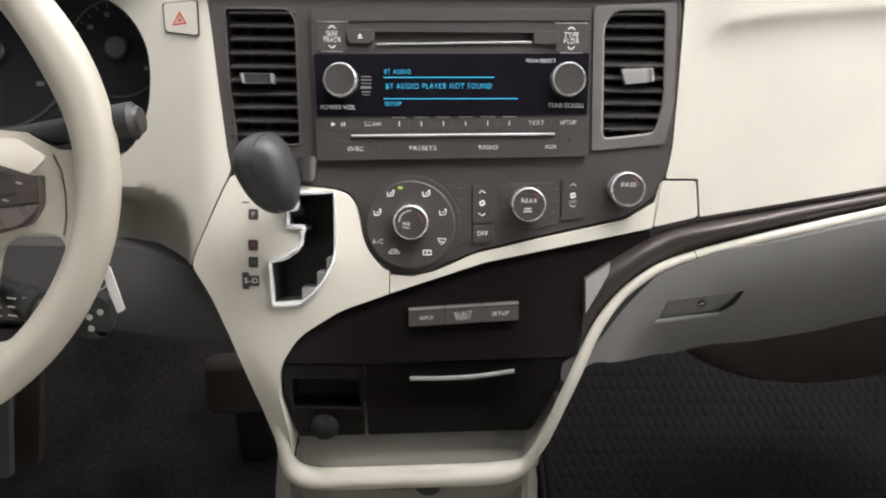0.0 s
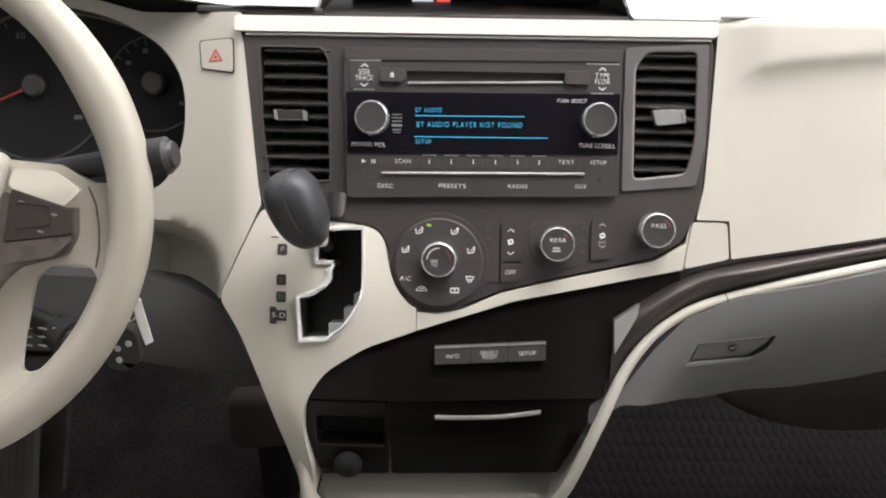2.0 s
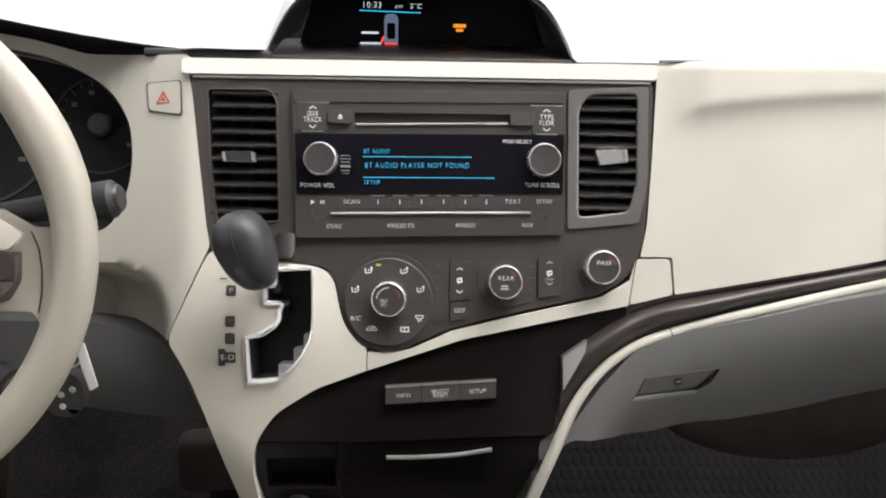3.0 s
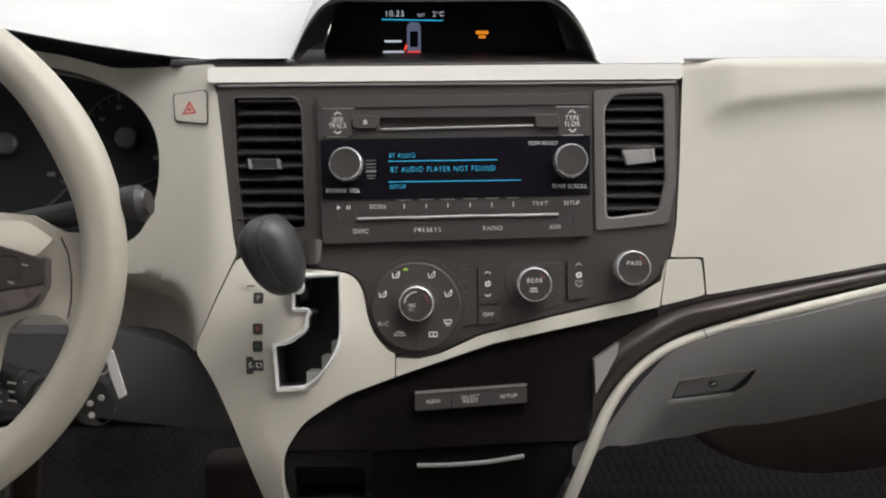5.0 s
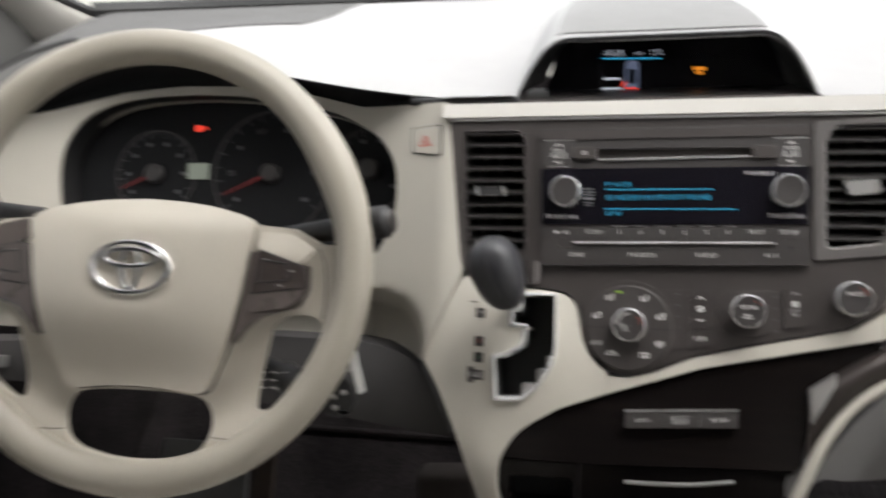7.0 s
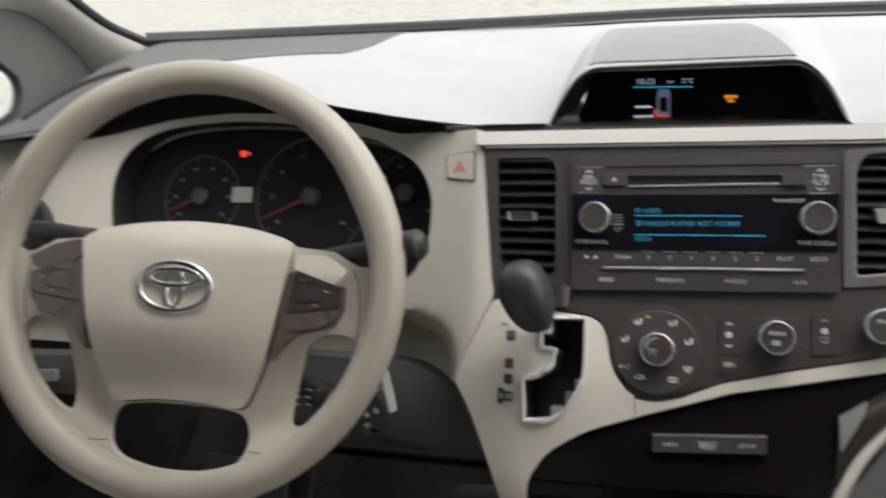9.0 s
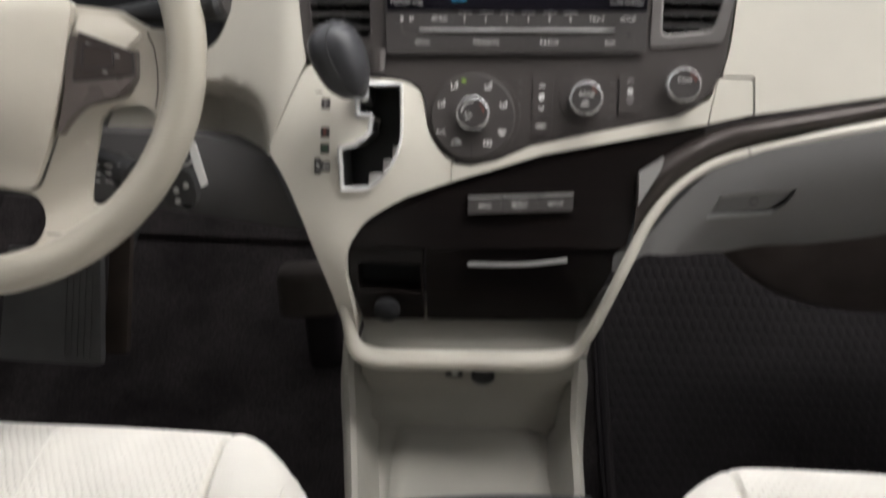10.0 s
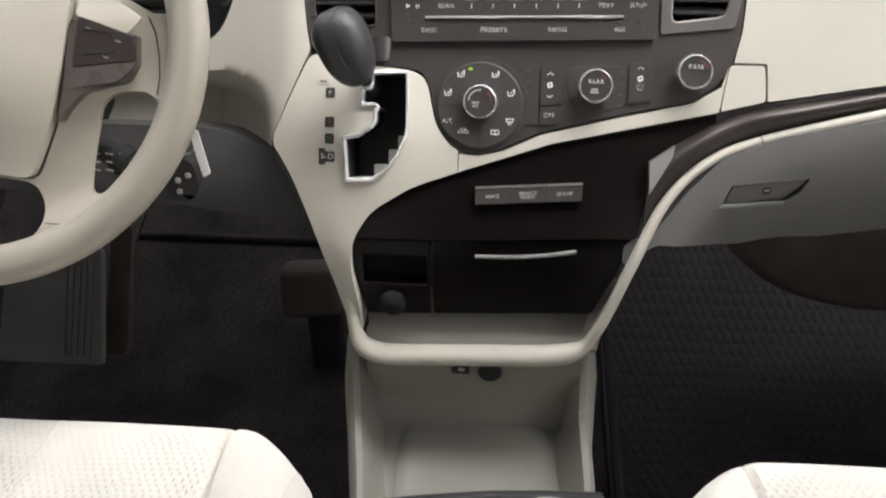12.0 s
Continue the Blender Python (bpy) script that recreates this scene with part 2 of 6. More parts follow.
def rect(u0, u1, v0, v1):
    return [(u0, v0), (u1, v0), (u1, v1), (u0, v1)]


def ellipse(cu, cv, ru, rv, n=48):
    return [(cu + ru * math.cos(2 * math.pi * i / n), cv + rv * math.sin(2 * math.pi * i / n)) for i in range(n)]


# The dash face leans back by 25 degrees and turns upright towards its foot: u across, s up along it, h out of it.
LEAN = radians(25)
_s = np.arange(-0.62, 0.3001, 0.002)
_a = np.interp(_s, [-0.42, -0.2333], [radians(-14), LEAN])
_dy, _dz = np.sin(_a) * 0.002, np.cos(_a) * 0.002
_y, _z = np.cumsum(_dy), np.cumsum(_dz)
_y += 0.739 - np.interp(0, _s, _y)
_z += 0.774 - np.interp(0, _s, _z)


def dash(u, s, h=0.0):
    a = np.interp(s, _s, _a)
    return Vector((u, np.interp(s, _s, _y) - h * math.cos(a), np.interp(s, _s, _z) + h * math.sin(a)))


def plane_map(origin, lean):
    """Like dash(), on a flat plane: u across from the origin, v up along it, h out of it towards the seats."""
    o, c, s = Vector(origin), math.cos(radians(lean)), math.sin(radians(lean))
    return lambda u, v, h=0.0: o + Vector((u, v * s - h * c, v * c + h * s))


def level_map(origin, yaw):
    """u across, v ahead, h up, on a level plane turned by yaw."""
    o, c, s = Vector(origin), math.cos(radians(yaw)), math.sin(radians(yaw))
    return lambda u, v, h=0.0: o + Vector((u * c - v * s, u * s + v * c, h))


def sheet(outline, h0, h1, to=dash, holes=(), crown=None, step=0.0, clean=True):
    """A slab over an outline, from h0 to h1, laid onto a surface. step: how finely it is cut; clean: leave square cells only."""
    bm = bmesh.new()
    for loop in (outline, *holes):
        loop = [p for i, p in enumerate(loop) if math.hypot(p[0] - loop[i - 1][0], p[1] - loop[i - 1][1]) > 2e-5]
        vs = [bm.verts.new((p[0], p[1], 0)) for p in loop]
        for i in range(len(vs)):
            bm.edges.new((vs[i], vs[(i + 1) % len(vs)]))
    bmesh.ops.triangle_fill(bm, use_beauty=True, use_dissolve=False, edges=bm.edges[:], normal=(0, 0, 1))
    if step:
        lo = [min(p[k] for p in outline) for k in (0, 1)]
        hi = [max(p[k] for p in outline) for k in (0, 1)]
        for k in (0, 1):
            for c in np.arange(lo[k] + step, hi[k], step):
                co, no = [0, 0, 0], [0, 0, 0]
                co[k], no[k] = c, 1
                bmesh.ops.bisect_plane(bm, geom=bm.verts[:] + bm.edges[:] + bm.faces[:], plane_co=co, plane_no=no)
    if step and clean:
        # leave clean cells: drop the cuts that follow no line of the net
        loose = []
        for e in bm.edges:
            a, b = e.verts
            on = any(abs(a.co[k] - b.co[k]) < 1e-6 and abs((a.co[k] - lo[k]) / step - round((a.co[k] - lo[k]) / step)) < 1e-3 for k in (0, 1))
            if not on and len(e.link_faces) == 2:
                loose.append(e)
        bmesh.ops.dissolve_edges(bm, edges=loose, use_verts=False)
        bmesh.ops.dissolve_verts(bm, verts=[v for v in bm.verts if len(v.link_edges) == 2 and not v.is_boundary])
    ext = bmesh.ops.extrude_face_region(bm, geom=bm.faces[:], use_keep_orig=True)
    top = {g for g in ext["geom"] if isinstance(g, bmesh.types.BMVert)}
    for v in bm.verts:
        u, w = v.co.x, v.co.y
        up = v in top
        v.co = to(u, w, (h1 if up else h0) + (crown(u, w) if crown and up else 0.0))
    return bm


def sweep(path, radius, sides=12, closed=False, squash=None, up=(0, 0, 1)):
    """A tube along points. radius: a number or a list; squash: (along the side, along up) factors."""
    bm, n = bmesh.new(), len(path)
    P = [Vector(p) for p in path]
    rings = []
    for i, p in enumerate(P):
        a, b = P[(i - 1) % n] if closed or i else p, P[(i + 1) % n] if closed or i < n - 1 else p
        d = (b - a).normalized()
        side = d.cross(Vector(up))
        side = side.normalized() if side.length > 1e-5 else Vector((1, 0, 0))
        top = side.cross(d).normalized()
        r = radius[i] if isinstance(radius, (list, tuple)) else radius
        fs, ft = squash or (1, 1)
        rings.append([bm.verts.new(p + (side * math.cos(q) * fs + top * math.sin(q) * ft) * r) for q in (2 * math.pi * k / sides for k in range(sides))])
    for i in range(n if closed else n - 1):
        a, b = rings[i], rings[(i + 1) % n]
        for k in range(sides):
            bm.faces.new((a[k], a[(k + 1) % sides], b[(k + 1) % sides], b[k]))
    if not closed:
        bm.faces.new(rings[0][::-1])
        bm.faces.new(rings[-1])
    return bm


def curve(pts, n=8):
    """Points of a smooth line through the given ones."""
    P = [Vector(p) for p in pts]
    P = [P[0] * 2 - P[1]] + P + [P[-1] * 2 - P[-2]]
    out = []
    for i in range(1, len(P) - 2):
        a, b, c, d = P[i - 1 : i + 3]
        for j in range(n):
            t = j / n
            out.append(0.5 * (2 * b + (c - a) * t + (2 * a - 5 * b + 4 * c - d) * t * t + (3 * b - a - 3 * c + d) * t**3))
    return out + [P[-2]]


def lathe(profile, n=40, m=None):
    """A turned body: (radius, height) pairs about the z axis."""
    bm = bmesh.new()
    rings = [[bm.verts.new((r * math.cos(2 * math.pi * k / n), r * math.sin(2 * math.pi * k / n), z)) for k in range(n)] for r, z in profile]
    for a, b in zip(rings, rings[1:]):
        for k in range(n):
            bm.faces.new((a[k], a[(k + 1) % n], b[(k + 1) % n], b[k]))
    bm.faces.new(rings[0][::-1])
    bm.faces.new(rings[-1])
    if m:
        bmesh.ops.transform(bm, matrix=m, verts=bm.verts)
    return bm


def block(size, m=None, bevel=0.0, seg=3):
    bm = bmesh.new()
    bmesh.ops.create_cube(bm, size=1.0, matrix=Matrix.Diagonal((*size, 1)))
    if bevel:
        bmesh.ops.bevel(bm, geom=bm.edges[:], offset=bevel, segments=seg, affect="EDGES", profile=0.5)
    if m:
        bmesh.ops.transform(bm, matrix=m, verts=bm.verts)
    return bm


def frame_on(to, u, v, h=0.0, turn=0.0):
    """The pose of something that lies on a mapped surface: x across, y up along it, z out."""
    o, x, y = to(u, v, h), to(u + 1e-3, v, h) - to(u, v, h), to(u, v + 1e-3, h) - to(u, v - 1e-3, h)
    x.normalize(), y.normalize()
    z = x.cross(y).normalized()
    y = z.cross(x)
    m = Matrix((x, y, z)).transposed().to_4x4()
    m.translation = o
    return m @ Matrix.Rotation(radians(turn), 4, "Z")


def lettering(name, text, size, m, material, parent, width=0.0, depth=0.0002, thin=0.011, gap=1.10):
    cu = bpy.data.curves.new(name, "FONT")
    cu.body, cu.size, cu.align_x, cu.align_y, cu.extrude = text, size, "CENTER", "CENTER", depth
    cu.space_line, cu.offset, cu.space_character = 0.8, -thin * size, gap
    tmp = bpy.data.objects.new(name, cu)
    scene.collection.objects.link(tmp)
    bpy.context.view_layer.update()
    me = bpy.data.meshes.new_from_object(tmp.evaluated_get(bpy.context.evaluated_depsgraph_get()))
    bpy.data.objects.remove(tmp)
    bpy.data.curves.remove(cu)
    me.name = name
    if width and len(me.vertices):
        xs = [v.co.x for v in me.vertices]
        me.transform(Matrix.Diagonal((width / max(1e-6, max(xs) - min(xs)), 1, 1, 1)))
    me.transform(m)
    me.materials.clear()
    me.materials.append(material)
    ob = new(name, me)
    attach(ob, parent)
    return ob


def marks(name, bars, to, h, material, parent, t=0.0003):
    """Small flat printed shapes: bars of (u, v, width, height, turn)."""
    bm = bmesh.new()
    for u, v, w, k, turn in bars:
        m = frame_on(to, u, v, h, turn)
        vs = bmesh.ops.create_cube(bm, size=1.0, matrix=m @ Matrix.Diagonal((w, k, t, 1)))
    return part(name, bm, material, parent)


# ---- the car's shell ----
def smooth(t):
    t = min(1.0, max(0.0, t))
    return t * t * (3 - 2 * t)


def grid(f, us, vs, thick=None):
    """A surface f(u, v) over a net; thick: a vector that gives it depth."""
    bm = bmesh.new()
    for shift in (Vector((0, 0, 0)),) + ((Vector(thick),) if thick else ()):
        net = [[bm.verts.new(Vector(f(u, v)) + shift) for u in us] for v in vs]
        for a, b in zip(net, net[1:]):
            for i in range(len(us) - 1):
                bm.faces.new((a[i], a[i + 1], b[i + 1], b[i]))
        if shift.length == 0:
            first = net
    if thick:
        rim = lambda n: n[0][:] + [r[-1] for r in n[1:]] + n[-1][-2::-1] + [r[0] for r in n[-2:0:-1]]
        a, b = rim(first), rim(net)
        for i in range(len(a)):
            j = (i + 1) % len(a)
            bm.faces.new((a[i], b[i], b[j], a[j]))
    return bm


def steps(a, b, n):
    return [a + (b - a) * i / n for i in range(n + 1)]


ground = part("ground", grid(lambda u, v: (u, v, -0.45), steps(-400, 400, 8), steps(-400, 400, 8)), GROUND)
tagged(ground, "pale wet gravel ground outside the car", "ground", kind="structure")

floor = part("floor", grid(lambda u, v: (u, v, 0.9 * max(0.0, v - 0.85) ** 2), steps(-1.0, 1.0, 20), steps(-1.6, 1.75, 30), (0, 0, -0.03)), CARPET)
tagged(floor, "black carpeted car floor with a sloping toe board", "floor", kind="structure")

# out of view: roof, rear end, doors with window openings, set to shape the light
roof = part("ceiling", block((2.0, 2.06, 0.03), pose(0, -0.57, 1.365), 0.01), TOPMAT)
tagged(roof, "pale grey headliner over the seats", "ceiling", kind="structure")
rear = part("wall_rear", block((2.1, 0.04, 1.42), pose(0, -0.98, 0.68), 0.005), KNEE)
tagged(rear, "unseen charcoal panel added to close the cabin behind the seats", "wall", kind="structure")


def door_wall(name, x, label):
    """A door's inner side: panel below the window, a light-blocking upright behind it, a rail above."""
    w = thing(name, label, "door", (x, -0.3, 0.0), kind="structure")
    part("door_panel", block((0.05, 2.40, 0.34), pose(x, -0.425, 0.67), 0.012), BEIGE, w)
    part("lower_door_panel", block((0.054, 2.40, 0.50), pose(x, -0.425, 0.25), 0.012), KNEE, w, "charcoal lower door panel")
    part("window_rail", block((0.05, 2.0, 0.05), pose(x, -0.6, 1.33), 0.01), TOPMAT, w)
    # unseen pillar, widened forward to block light from the rear side windows
    part("light_blocking_pillar", block((0.06, 0.76, 0.50), pose(x, -0.66, 1.09), 0.015), GREY, w)
    part("window_sill", block((0.09, 2.3, 0.03), pose(x, -0.45, 0.845), 0.01), BLACK, w, "black weather strip")
    return w


door_wall("door_1", -1.03, "pale car door with a charcoal window strip")
door_wall("door_2", 1.03, "pale car door with a charcoal window strip")

# windscreen, its black border and pillars
SCREEN_FOOT = curve([(-0.86, 1.12, 0.960), (-0.7, 1.24, 0.952), (-0.35, 1.36, 0.942), (0.0, 1.40, 0.938), (0.35, 1.36, 0.93), (0.7, 1.24, 0.93), (0.86, 1.12, 0.945)], 6)
SCREEN_HEAD = [Vector((p.x * 0.97, 0.50 - 0.08 * (1 - (p.x / 0.86) ** 2), 1.345)) for p in SCREEN_FOOT]


def glass_point(u, v):
    i = int(u)
    p = SCREEN_FOOT[i].lerp(SCREEN_HEAD[i], v)
    return (p.x * 1.06, p.y, p.z)


screen = part("window_1", grid(glass_point, range(len(SCREEN_FOOT)), steps(0, 1, 6)), GLASS)
screen.visible_shadow = False
tagged(screen, "clear windscreen sloping up from the dashboard", "windscreen", kind="structure")
trim = part("trim_windscreen_seal", sweep([p + Vector((0, 0.002, 0.0)) for p in SCREEN_FOOT], 0.012, 8), BLACK)
tagged(trim, "black rubber seal along the foot of the windscreen", "trim", kind="structure")


def pillar(name, side):
    m = thing(name, "cream windscreen pillar trim with a grey corner panel", "pillar", (side * 0.95, 1.0, 0.9), kind="structure")
    flip = lambda pts: [Vector((side * x, y, z)) for x, y, z in pts]
    inner = curve(flip([(0.850, 1.135, 0.945), (0.872, 1.100, 0.966), (0.890, 1.060, 0.990), (0.896, 1.00, 1.030), (0.893, 0.90, 1.10), (0.875, 0.72, 1.22), (0.845, 0.50, 1.345)]), 6)
    outer = curve(flip([(0.955, 1.125, 0.880), (0.960, 1.085, 0.925), (0.962, 1.045, 0.966), (0.962, 0.975, 1.010), (0.965, 0.86, 1.032), (0.965, 0.62, 1.15), (0.955, 0.42, 1.345)]), 6)
    crown = Vector((-side * 0.7, -0.5, 0.1)).normalized() * 0.022
    part("pillar_trim", grid(lambda i, c: inner[int(i)].lerp(outer[int(i)], c) + crown * math.sin(math.pi * c) ** 0.7, range(len(inner)), steps(0, 1, 10), (side * 0.010, 0.004, -0.002)), CAPMAT, m)
    part("seal", sweep([p + Vector((-side * 0.004, 0.006, 0.0)) for p in inner], 0.007, 8), BLACK, m, "black rubber seal")
    to = lambda u, v, h=0.0: Vector((side * (0.965 - h), u, v))
    quarter = [(0.78, 0.842), (0.8576, 0.8602), (0.9155, 0.8778), (0.931, 0.905), (0.9257, 0.927), (0.8956, 0.9504), (0.867, 0.9788), (0.78, 1.015)]
    part("corner_panel", sheet(rounded([(0.50, 0.80), (1.12, 0.86), (1.115, 0.895), (1.085, 0.940), (1.02, 1.005), (0.96, 1.030), (0.80, 1.045), (0.50, 1.22)], 0.012), 0.0, 0.015, to, [rounded(quarter, 0.012)]), CORNER, m, "grey corner panel round a small window", bevel=0.004)
    part("window_seal", sweep([to(u, v, 0.014) for u, v in rounded(quarter, 0.012)], 0.004, 8, True, up=(1, 0, 0)), BLACK, m)
    pane = part("pane", sheet(rounded(quarter, 0.012), 0.004, 0.008, to), GLASS, m)
    pane.visible_shadow = False
    part("mirror_base", block((0.03, 0.055, 0.36), pose(side * 0.945, 0.805, 0.985, 6, 0, 0), 0.012), CORNER, m)
    return m


pillar("pillar_1", -1)
pillar("pillar_2", 1)

# firewall and side kick panels close the footwells
for n, x in (("wall_left", -1.04), ("wall_right", 1.04)):
    kp = part(n, block((0.04, 0.89, 0.82), pose(x, 1.225, 0.40), 0.005), CARPET)
    tagged(kp, "black carpeted side wall of the footwell", "wall", kind="structure")
fire = part("wall_front", block((2.06, 0.04, 0.78), pose(0, 1.62, 0.38), 0.005), CARPET)
tagged(fire, "black carpeted bulkhead in front of the footwells", "wall", kind="structure")


# ---- dashboard ----
dashboard = thing("dashboard", "two-tone cream and charcoal dashboard with dark wood trim", "dashboard", (0, 0.95, 0.45))


def hood(x):
    """How far the upper skin rises over the cluster and over the small screen."""
    a = 0.046 * math.exp(-(((x + 0.50) / 0.20) ** 2))
    d = min(1.0, max(0.0, (abs(x + 0.001) - 0.094) / 0.054))
    b = 0.0605 * (1 - d * d)
    return a, b


def top_skin(x, v):
    """v from 0 at the front lip to 1 under the windscreen."""
    foot = np.interp(x, [p.x for p in SCREEN_FOOT], [p.y for p in SCREEN_FOOT])
    a, b = hood(x)
    far = math.exp(-(((x + 0.64) / 0.15) ** 2))
    y0 = 0.802 + 0.004 * smooth(b / 0.06) - 0.02 * smooth(a / 0.046) + 0.030 * far
    y = y0 + (foot + 0.02 - y0) * v
    rise = np.interp(x, [p.x for p in SCREEN_FOOT], [p.z for p in SCREEN_FOOT]) - 0.004 - 0.853
    z = 0.853 + rise * (1 - (1 - v) ** 1.8)
    z += a * (1 - smooth(v / 0.75)) + b * (1 - smooth(v / 0.95))
    z += 0.021 * far * (1 - smooth(v / 0.6))
    end = smooth((abs(x) - 0.82) / 0.14)
    z += (0.857 + 0.16 * (y - 0.872) - z) * end * smooth(v / 0.15 + 0.3)
    return (x, y, z)


xs = sorted(set([round(v, 4) for v in steps(-0.98, 0.98, 98)] + [round(v, 4) for v in steps(-0.17, 0.17, 68)]))
vs = [0, 0.006, 0.015] + steps(0.03, 1, 36)
part("top_pad", grid(top_skin, xs, vs, (0, 0.006, -0.003)), TOPMAT, dashboard, "pale grey grained upper skin")
part("cap_gap", sweep([(x, 0.7985, 0.8565 - 0.0015 * smooth((x + 0.20) / 0.06)) for x in steps(-0.26, -0.142, 12)], 0.0042, 8), BLACK, dashboard, "black gap behind the cap")
part("hood_cover", grid(lambda u, v: Vector(top_skin(u * (1 - 0.17 * v) - 0.022 * v, 0.03 + 0.38 * v)) + Vector((0, 0, 0.002)), steps(-0.106, 0.097, 20), steps(0, 1, 8), (0, 0, -0.004)), PALE, dashboard, "grey cover on top of the screen hood")
part("corner_cover", grid(lambda u, v: Vector(top_skin(u, 0.45 + 0.5 * v)) + Vector((0, 0, 0.002)), steps(-0.975, -0.48, 40), steps(0, 1, 24), (0, 0, -0.004)), CORNER, dashboard, "grey corner cover")
part("defroster_slot", sweep([Vector(top_skin(x, 0.9)) + Vector((0, 0, 0.003)) for x in steps(-0.38, 0.6, 40)], [0.003 + 0.006 * smooth((x + 0.38) / 0.3) for x in steps(-0.38, 0.6, 40)], 8, squash=(1.3, 0.3)), CORNER, dashboard, "dark defroster slot")

part("side_demister", grid(lambda u, v: Vector(top_skin(u, 0.004 + (0.80 - 0.68 * smooth((u + 0.95) / 0.28)) * v)) + Vector((0, 0, 0.003)), steps(-0.975, -0.66, 30), steps(0, 1, 24), (0, 0, -0.004)), CORNER, dashboard, "dark grey side demister cover")
part("demister_slot", sweep([Vector(top_skin(x, 0.155 + 3.4 * (x + 0.89))) + Vector((0, 0, 0.005)) for x in steps(-0.89, -0.80, 8)], 0.006, 8, squash=(1.6, 0.4)), BLACK, dashboard, "black side demister slot")

# cream cap over the centre stack
cap = rounded([(-0.2195, 0.0755), (0.2195, 0.0755), (0.2205, 0.0900), (-0.2195, 0.0900)], 0.004)
part("stack_cap", sheet(cap, -0.04, 0.004), CAPMAT, dashboard, "cream cap above the radio", bevel=0.004)

# passenger pad with a softly raised upper field
def pad_crown(u, s):
    line = np.interp(u, [0.20, 0.236, 0.242, 0.256, 0.283, 0.339, 0.40, 0.62], [-0.05, 0.028, 0.040, 0.0500, 0.0556, 0.0612, 0.0664, 0.078])
    below = line - s
    step = 1.0 if below < 0 else math.exp(-below / 0.012)
    return 0.0080 * step * smooth((u - 0.222) / 0.050) - 0.055 * smooth((u - 0.30) / 0.5) - 0.003 * smooth((s - 0.088) / 0.008)


pad = rounded([(0.2215, 0.094), (0.2165, 0.0), (0.2125, -0.06), (0.2065, -0.0885), (0.2365, -0.0885), (0.2390, -0.1235), (0.3815, -0.0995), (0.70, -0.045), (0.97, 0.0), (0.97, 0.098)], 0.002, 2)
part("passenger_pad", sheet(pad, -0.07, 0.0, crown=pad_crown, step=0.0045), BEIGE, dashboard, "cream padded panel", bevel=0.0015)
part("pad_gap", sweep([dash(u, 0.0945 + 0.004 * smooth((u - 0.22) / 0.7), 0.0005 - 0.055 * smooth((u - 0.30) / 0.5)) for u in steps(0.2225, 0.95, 30)], 0.0016, 6), GREY, dashboard, "dark gap along the top of the padded panel")
part("coin_pocket_door", sheet(rounded([(0.2030, -0.0905), (0.2345, -0.0905), (0.2372, -0.1237), (0.1962, -0.1335)], 0.004), -0.02, 0.0005), BEIGE, dashboard, "cream coin pocket door", bevel=0.001)

# driver's side: cream panel round the cluster, set back from the stack
def driver_back(u, s):
    ramp_at = lambda d: min(1.0, max(0.0, (-0.212 - u + d) / 0.110))
    back = -0.055 * (ramp_at(-0.010) + ramp_at(-0.005) + ramp_at(0.0) + ramp_at(0.005)) / 4
    g = ((max(0.0, u + 0.33) / 0.1) ** 3 + (max(0.0, s + 0.175) / 0.076) ** 3) ** (1 / 3)
    scoop = smooth((1.0 - g) / 0.22)
    return back - 0.042 * scoop


CLUSTER = rounded([(-0.7150, -0.010), (-0.7200, 0.017), (-0.7215, 0.0436), (-0.7165, 0.0665), (-0.702, 0.0900), (-0.682, 0.1055), (-0.648, 0.1185), (-0.597, 0.1245), (-0.540, 0.1260), (-0.476, 0.1225), (-0.400, 0.1090), (-0.360, 0.1005), (-0.331, 0.0870), (-0.303, 0.0695), (-0.285, 0.0478), (-0.2755, 0.0250), (-0.2750, -0.0100), (-0.2815, -0.0360), (-0.301, -0.068), (-0.50, -0.09), (-0.70, -0.07)], 0.02, 4)
drv = rounded([(-0.2145, 0.077), (-0.2105, 0.06), (-0.2030, -0.0064), (-0.1955, -0.066), (-0.1925, -0.0822), (-0.2335, -0.1700), (-0.2480, -0.1765), (-0.2653, -0.1730), (-0.2818, -0.1695), (-0.3027, -0.1670), (-0.333, -0.1650), (-0.60, -0.162), (-0.97, -0.160), (-0.97, 0.078), (-0.935, 0.101), (-0.876, 0.107), (-0.771, 0.106), (-0.735, 0.1105), (-0.683, 0.121), (-0.640, 0.1295), (-0.598, 0.1335), (-0.557, 0.1360), (-0.516, 0.1350), (-0.46, 0.133), (-0.38, 0.119), (-0.33, 0.106), (-0.28, 0.100), (-0.2145, 0.094)], 0.003, 2)
part("driver_panel", sheet(drv, -0.09, 0.0, holes=[CLUSTER], crown=driver_back, step=0.007), BEIGE, dashboard, "cream panel round the instruments", bevel=0.0015)
# black sheet in place of shade between the panel's upper edge and the overhanging skin
edge_u, edge_s = zip(*sorted(q for q in drv if q[1] > 0.0999))


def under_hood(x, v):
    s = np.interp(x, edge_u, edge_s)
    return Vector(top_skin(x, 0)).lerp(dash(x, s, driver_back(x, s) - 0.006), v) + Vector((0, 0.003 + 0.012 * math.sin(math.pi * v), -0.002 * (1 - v)))


